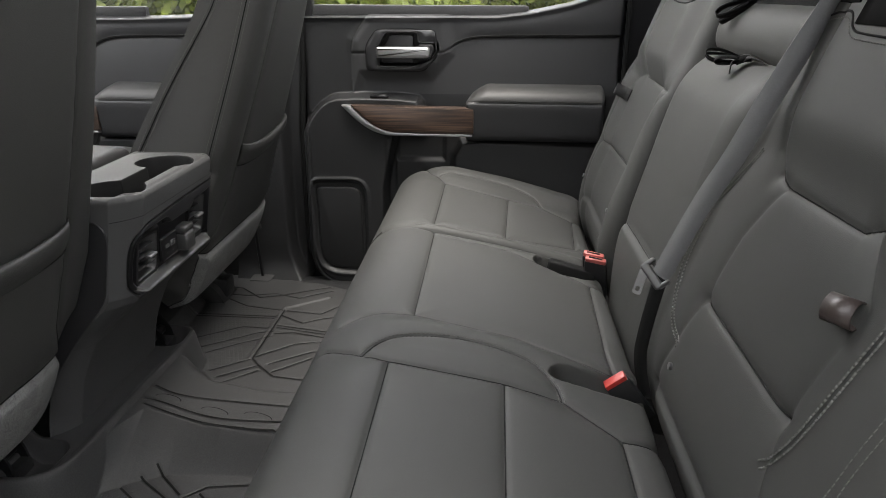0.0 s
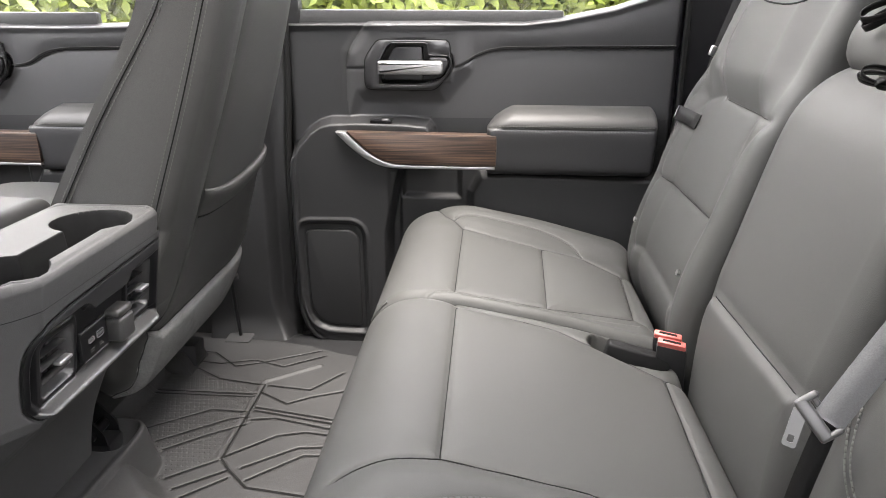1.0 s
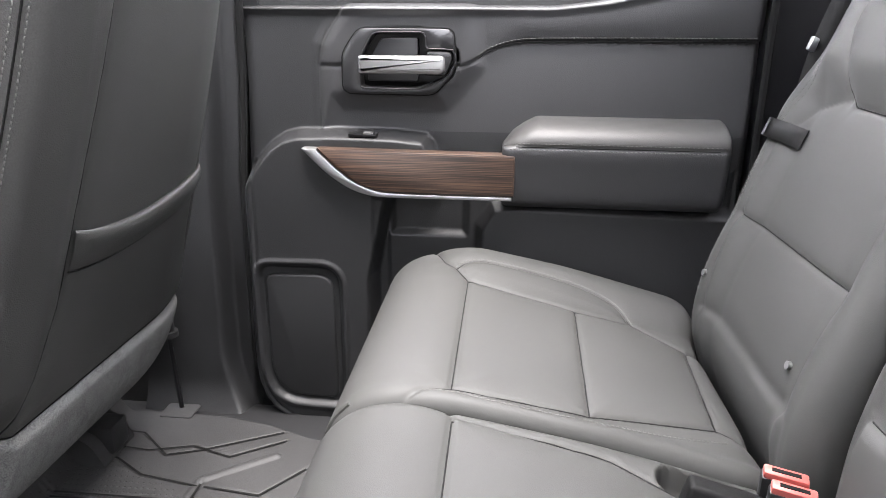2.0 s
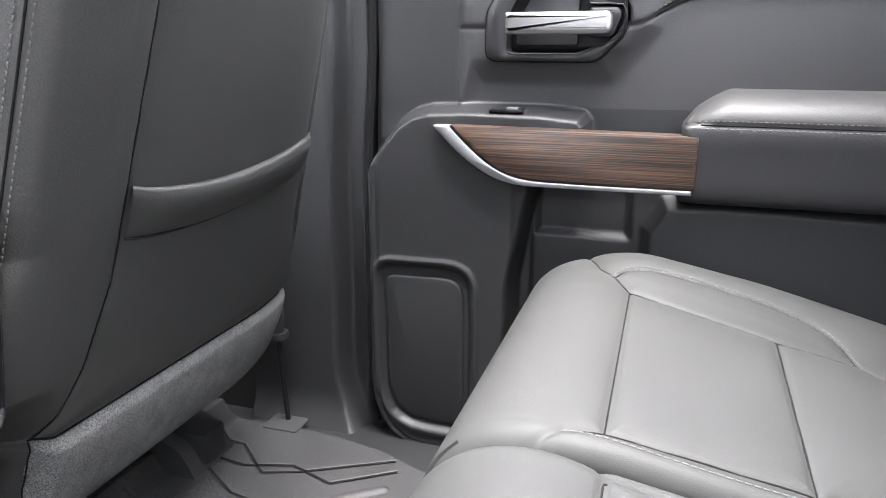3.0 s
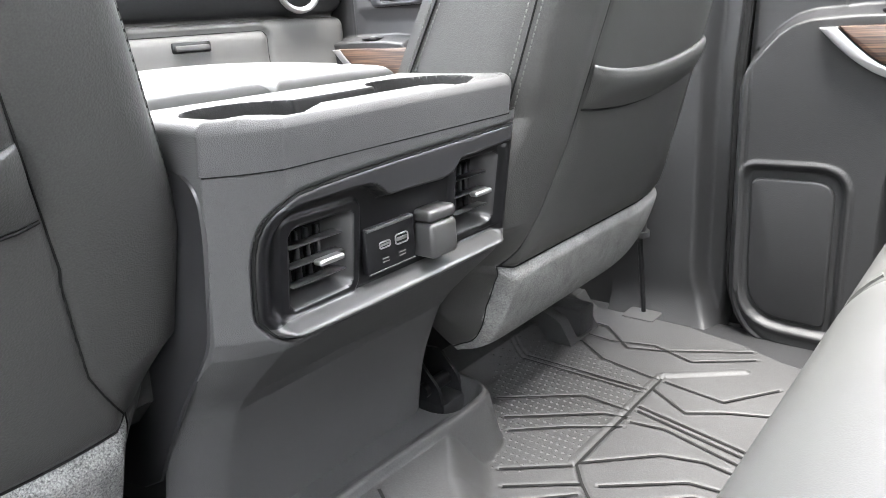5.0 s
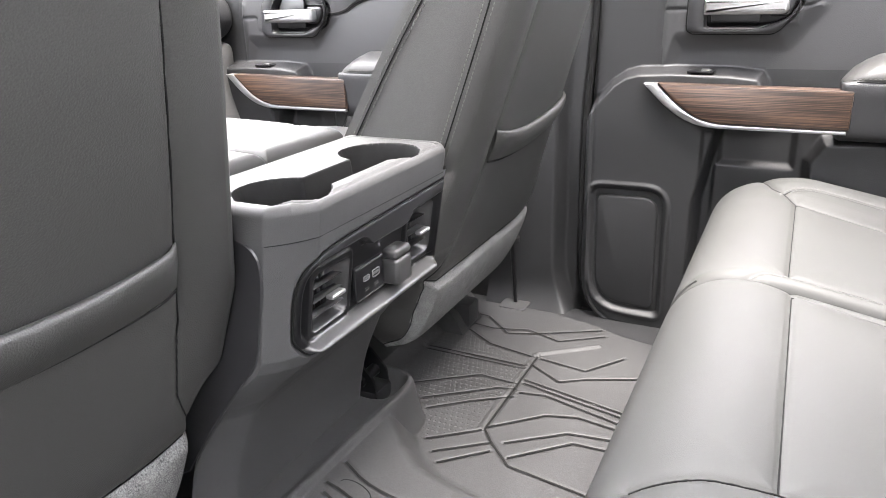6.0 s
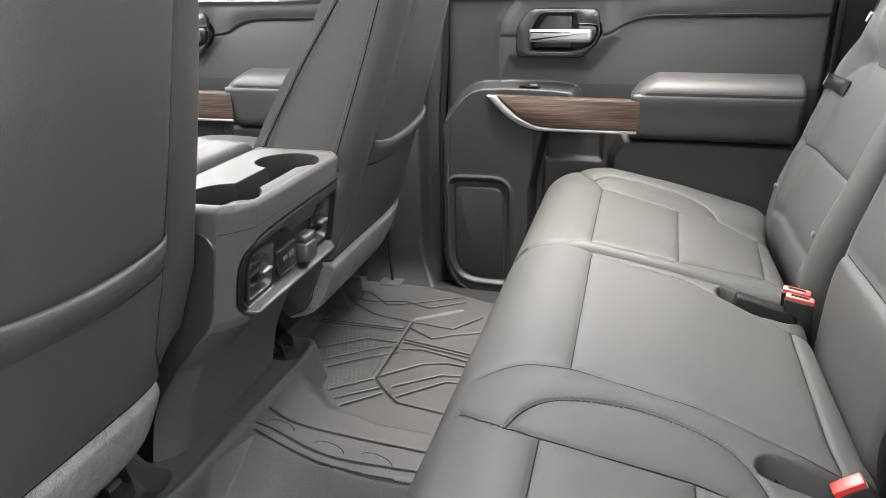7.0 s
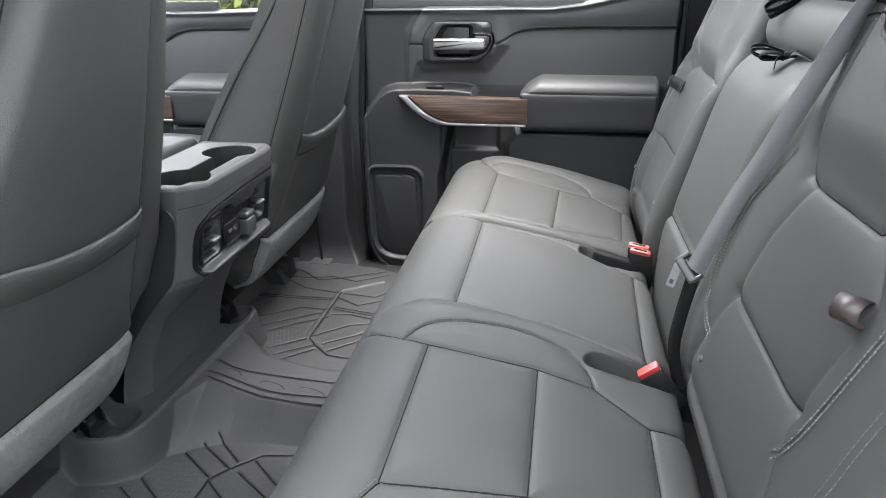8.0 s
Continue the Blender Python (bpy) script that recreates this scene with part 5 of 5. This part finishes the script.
part("collar", tube([(-0.632, 1.858, 0.20), (-0.632, 1.858, 0.190)], 0.018, 12), PLASTIC, rod)
part("foot_plate", plate(round_rect(-0.650, 1.825, -0.590, 1.872, 0.006), lambda u, v, w: (u, v, 0.0455 + w), 0.002, 0.0008, 1), RUBBER, rod)


def floor_mat():
    th = thing("floor_mat", "black rubber floor mat with moulded grooves and a central hump", "floor mat")
    xs, ys = np.arange(-0.80, -0.19, 0.0022), np.arange(0.335, 1.8425, 0.0022)
    X, Y = np.meshgrid(xs, ys, indexing="ij")
    ease = lambda t: t * t * (3 - 2 * t)
    far_foot = np.interp(X, [-0.61, -0.55, -0.507, -0.45, -0.40, -0.2], [1.36, 1.29, 1.257, 1.243, 1.228, 1.22])
    near_foot = np.interp(X, [-0.62, -0.565, -0.51, -0.40, -0.2], [0.905, 0.952, 0.978, 0.985, 0.985])
    near_top = np.interp(X, [-0.61, -0.585, -0.52, -0.43, -0.2], [0.995, 1.075, 1.055, 1.03, 1.025])
    hump = np.clip((far_foot - Y) / 0.085, 0, 1)
    hump2 = np.clip((Y - near_foot) / (near_top - near_foot), 0, 1)
    Z = 0.045 + 0.066 * ease(hump) * (0.75 * hump2 + 0.25 * ease(hump2))
    # the ledge along the console, with its rounded rim and a pocket for each seat foot
    ledge = chaikin([(-0.90, 0.84), (-0.735, 0.842), (-0.665, 0.846), (-0.622, 0.872), (-0.607, 0.925), (-0.607, 1.03), (-0.604, 1.17), (-0.600, 1.26), (-0.597, 1.33), (-0.606, 1.380), (-0.650, 1.398), (-0.72, 1.398), (-0.90, 1.40)], 3).tolist()
    d_ledge = sdf(X, Y, ledge)
    rim = 0.071 * step(d_ledge - 0.002, 0.020) + 0.005 * np.exp(-((d_ledge + 0.012) / 0.008) ** 2)
    pockets = np.minimum(sdf(X, Y, round_rect(-0.85, 1.300, -0.622, 1.378, 0.026)), sdf(X, Y, round_rect(-0.85, 0.868, -0.648, 0.958, 0.026)))
    Z = np.maximum(Z, 0.045 + rim) - 0.040 * step(pockets, 0.010)
    far = [
        [(-0.73, 1.606), (-0.503, 1.604)], [(-0.73, 1.594), (-0.503, 1.593)],
        [(-0.672, 1.467), (-0.57, 1.542), (-0.499, 1.537)], [(-0.633, 1.43), (-0.56, 1.485), (-0.525, 1.512), (-0.492, 1.520)], [(-0.61, 1.405), (-0.55, 1.455), (-0.488, 1.496)],
        [(-0.571, 1.328), (-0.500, 1.384)], [(-0.548, 1.302), (-0.474, 1.358)], [(-0.529, 1.28), (-0.467, 1.338)],
        [(-0.759, 1.692), (-0.66, 1.70), (-0.60, 1.66), (-0.50, 1.640)], [(-0.727, 1.782), (-0.65, 1.775), (-0.585, 1.715), (-0.53, 1.735), (-0.412, 1.80)],
        [(-0.70, 1.735), (-0.62, 1.725), (-0.55, 1.745), (-0.48, 1.72), (-0.40, 1.775)],
        [(-0.490, 1.640), (-0.400, 1.627), (-0.346, 1.700)], [(-0.496, 1.612), (-0.433, 1.572), (-0.39, 1.60), (-0.25, 1.66)],
        [(-0.492, 1.556), (-0.25, 1.505)], [(-0.489, 1.544), (-0.25, 1.492)], [(-0.485, 1.512), (-0.44, 1.520), (-0.25, 1.470)],
        [(-0.495, 1.394), (-0.421, 1.462), (-0.372, 1.477), (-0.25, 1.46)], [(-0.455, 1.365), (-0.373, 1.428), (-0.304, 1.437), (-0.25, 1.42)], [(-0.437, 1.332), (-0.358, 1.406), (-0.308, 1.408)],
        [(-0.497, 1.645), (-0.497, 1.388), (-0.475, 1.36), (-0.43, 1.315), (-0.30, 1.295)]]
    near = [[(x, 2.27 - y) for x, y in line] for line in far]
    humps = [chaikin([(-0.600, 1.153), (-0.545, 1.122), (-0.45, 1.109), (-0.25, 1.095)], 2).tolist(), chaikin([(-0.600, 1.108), (-0.569, 1.101), (-0.474, 1.059), (-0.413, 1.050), (-0.25, 1.053)], 2).tolist(),
             chaikin([(-0.592, 1.090), (-0.518, 1.057), (-0.433, 1.029), (-0.25, 1.025)], 2).tolist()]
    marks = []
    for cx, cy in ((-0.556, 1.108), (-0.456, 1.072), (-0.375, 1.062)):
        marks.append([(cx + 0.027 * math.cos(radians(a)), cy + 0.012 * math.sin(radians(a)) - 0.3 * 0.027 * math.cos(radians(a))) for a in range(0, 200, 20)])
    d = np.full(X.shape, 9.0)
    for line in far + near + humps:
        d = np.minimum(d, seg_dist(X, Y, line))
    Z0 = Z
    Z = Z - 0.0028 * np.exp(-(d / 0.0030) ** 2)
    bar = seg_dist(X, Y, [(-0.495, 1.658), (-0.404, 1.728)])
    bar2 = seg_dist(X, Y, [(-0.495, 0.602), (-0.404, 0.532)])
    Z = Z + 0.004 * step(np.minimum(bar, bar2) - 0.006, 0.008)
    spine = seg_dist(X, Y, [(-0.503, 1.655), (-0.503, 1.39)])
    Z = Z + 0.002 * step(spine - 0.005, 0.004)
    tex = [(-0.77, 1.60), (-0.77, 1.72), (-0.70, 1.74), (-0.51, 1.61), (-0.51, 1.38), (-0.57, 1.31), (-0.67, 1.45)]
    tex2 = [(x, 2.27 - y) for x, y in tex]
    lipz = np.clip((-0.70 - X) / 0.03, 0, 1)
    Z = Z + 0.03 * lipz ** 2
    # the rounded edge towards the door
    door_edge = np.interp(X, [-0.80, -0.53, -0.44, -0.37, -0.25], [1.860, 1.846, 1.826, 1.795, 1.765])
    Z = Z - 0.040 * step(door_edge - Y, 0.014)
    mid = lambda G: (G[1:, 1:] + G[:-1, :-1]) / 2
    lab = np.where(inside(mid(X), mid(Y), tex), 1, np.where(inside(mid(X), mid(Y), tex2), 2, 0))
    sheets(np.stack([X, Y, Z], 2), lab, {0: ("mat_body", RUBBER, ""), 1: ("textured_panel", RUBBER, ""), 2: ("textured_panel", RUBBER, "")}, th)
    # dark strips laid along the grooves in place of their shade
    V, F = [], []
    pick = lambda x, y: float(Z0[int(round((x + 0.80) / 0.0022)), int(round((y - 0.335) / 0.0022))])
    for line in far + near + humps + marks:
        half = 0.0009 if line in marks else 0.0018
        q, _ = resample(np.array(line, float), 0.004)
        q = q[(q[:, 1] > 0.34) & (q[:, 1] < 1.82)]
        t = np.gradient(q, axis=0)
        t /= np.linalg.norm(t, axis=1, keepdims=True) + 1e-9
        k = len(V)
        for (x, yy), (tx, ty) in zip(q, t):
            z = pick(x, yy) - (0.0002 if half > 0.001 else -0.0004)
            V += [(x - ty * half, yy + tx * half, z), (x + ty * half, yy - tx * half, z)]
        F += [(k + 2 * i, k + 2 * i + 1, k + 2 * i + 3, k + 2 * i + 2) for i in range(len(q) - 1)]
    tagged(raw("groove_shade", V, F, SEAM, th, "dark strips for the shade in the grooves"), kind="stuff")
    # raised grip dots
    V, F = [], []
    for poly, flip in ((tex, 1), (tex2, -1)):
        gx, gy = np.meshgrid(np.arange(-0.77, -0.50, 0.0095), np.arange(1.30, 1.75, 0.0125))
        gx[1::2] += 0.00475
        if flip < 0:
            gy = 2.27 - gy
        ok = inside(gx, gy, poly)
        dd = np.full(gx.shape, 9.0)
        for line in far + near:
            dd = np.minimum(dd, seg_dist(gx, gy, line))
        for x, yy in zip(gx[ok & (dd > 0.005)], gy[ok & (dd > 0.005)]):
            k, r = len(V), 0.0032
            z = 0.0450 + 0.03 * max(0, min(1, (-0.70 - x) / 0.03)) ** 2
            V += [(x - r, yy, z), (x, yy - r, z), (x + r, yy, z), (x, yy + r, z), (x, yy, z + 0.0011)]
            F += [(k, k + 1, k + 4), (k + 1, k + 2, k + 4), (k + 2, k + 3, k + 4), (k + 3, k, k + 4)]
    tagged(raw("grip_dots", V, F, RUBBER, th, "", smooth=False), kind="stuff")
    return th


floor_mat()

# ---- dashboard ----
dash = thing("dashboard", "grey moulded dashboard with a glove box", "dashboard")
prof = [(-1.33, 0.28), (-1.37, 0.40), (-1.40, 0.50), (-1.395, 0.583), (-1.41, 0.592), (-1.43, 0.60), (-1.40, 0.615), (-1.38, 0.65), (-1.40, 0.70), (-1.50, 0.745), (-1.75, 0.76)]
glove = round_rect(1.340, 0.40, 1.705, 0.576, 0.02)
p_, n_, s_ = profile_frame(prof, 0.006, -1)
zv = lambda z: float(np.interp(z, p_[:, 1], s_))
Padding(dash, prof, 0.34, 1.93, [[(y, zv(z)) for y, z in glove] + [(glove[0][0], zv(glove[0][1]))], [(0.3, zv(0.597)), (2.0, zv(0.597))]], [(2, [(0, zv(0.604)), (3, zv(0.604)), (3, 9), (0, 9)]), (1, [(y, zv(z)) for y, z in glove])],
        {0: ("body", DASH, ""), 1: ("glove_box_door", DASH, ""), 2: ("upper_panel", PLASTIC, "black upper panel")}, None, r=0.03, skirt=0.02, res=0.006, depth=0.008, width=0.005, flip=-1)
latch_ob = part("glove_box_latch", rbox(bmesh.new(), (-1.412, 1.475, 0.543), (-1.388, 1.560, 0.564), 0.005), GLOSS, dash, "dark glove box latch")
part("latch_lever", rbox(bmesh.new(), (-1.392, 1.480, 0.546), (-1.384, 1.555, 0.557), 0.003), PLASTIC_LIGHT, latch_ob)

oval = [(1.785 + 0.055 * math.cos(a), 0.660 + 0.050 * math.sin(a)) for a in np.linspace(0, math.tau, 28, endpoint=False)]
vent = part("round_vent", plate(oval, lambda u, w, d: (-1.40 + d, u, w), 0.020, 0.003, 1), GLOSS, dash, "black round air vent")
part("vent_ring", tube([(-1.378, u, w) for u, w in oval], 0.007, 8, True), CHROME, vent, "bright chrome ring")
for k in (-0.02, 0.0, 0.02):
    part("vent_slat", rbox(bmesh.new(), (-1.382, 1.745, 0.658 + k), (-1.376, 1.825, 0.662 + k), 0.001, 1), SATIN, vent)

# ---- outside ----
def hedge(label, turned, far, n, lo, hi, tall, seed):
    """Leaves in an uneven bank; turned: it stands across the vehicle's front instead of beside it."""
    rng = np.random.default_rng(seed)
    x, z = rng.uniform(lo, hi, n), rng.uniform(-0.5, tall + 1.0, n)
    yy = far + 0.7 * np.sin(x * 1.3) + 0.4 * np.sin(x * 3.1 + z * 2) + rng.normal(0, 0.35, n)
    keep = z < tall + 0.5 * np.sin(x * 0.9) + 0.3 * np.sin(x * 2.7)
    V, F = [], []
    for a, b, c in zip(x[keep], yy[keep], z[keep]):
        d = Vector(rng.normal(0, 1, 3)).normalized()
        e = d.orthogonal().normalized()
        s = rng.uniform(0.06, 0.13) * far / 9.0
        k = len(V)
        o = Vector((-b, a, c)) if turned else Vector((a, b, c))
        V += [o - d * s, o - e * s * 0.45, o + d * s, o + e * s * 0.45]
        F.append((k, k + 1, k + 2, k + 3))
    nx, nz, k = 70, 16, len(V)
    for i in range(nx):
        for j in range(nz):
            a, c = lo + (hi - lo) * i / (nx - 1), -0.6 + (tall + 0.4) * j / (nz - 1)
            b = far + 1.0 + rng.normal(0, 0.12)
            V.append(Vector((-b, a, c)) if turned else Vector((a, b, c)))
    F += [(k + i * nz + j, k + i * nz + j + 1, k + (i + 1) * nz + j + 1, k + (i + 1) * nz + j) for i in range(nx - 1) for j in range(nz - 1)]
    return tagged(raw("hedge", V, F, LEAF, None, "", smooth=False), label, "hedge", kind="stuff")


hedge("bright green leafy hedge beyond the road", False, 9.0, 80000, -12, 8, 4.6, 4)
# out of view; added to hold back sky through the windscreen
hedge("unseen leafy bank added ahead to block sky through the windscreen", True, 13.0, 26000, -9, 10, 8.0, 5)
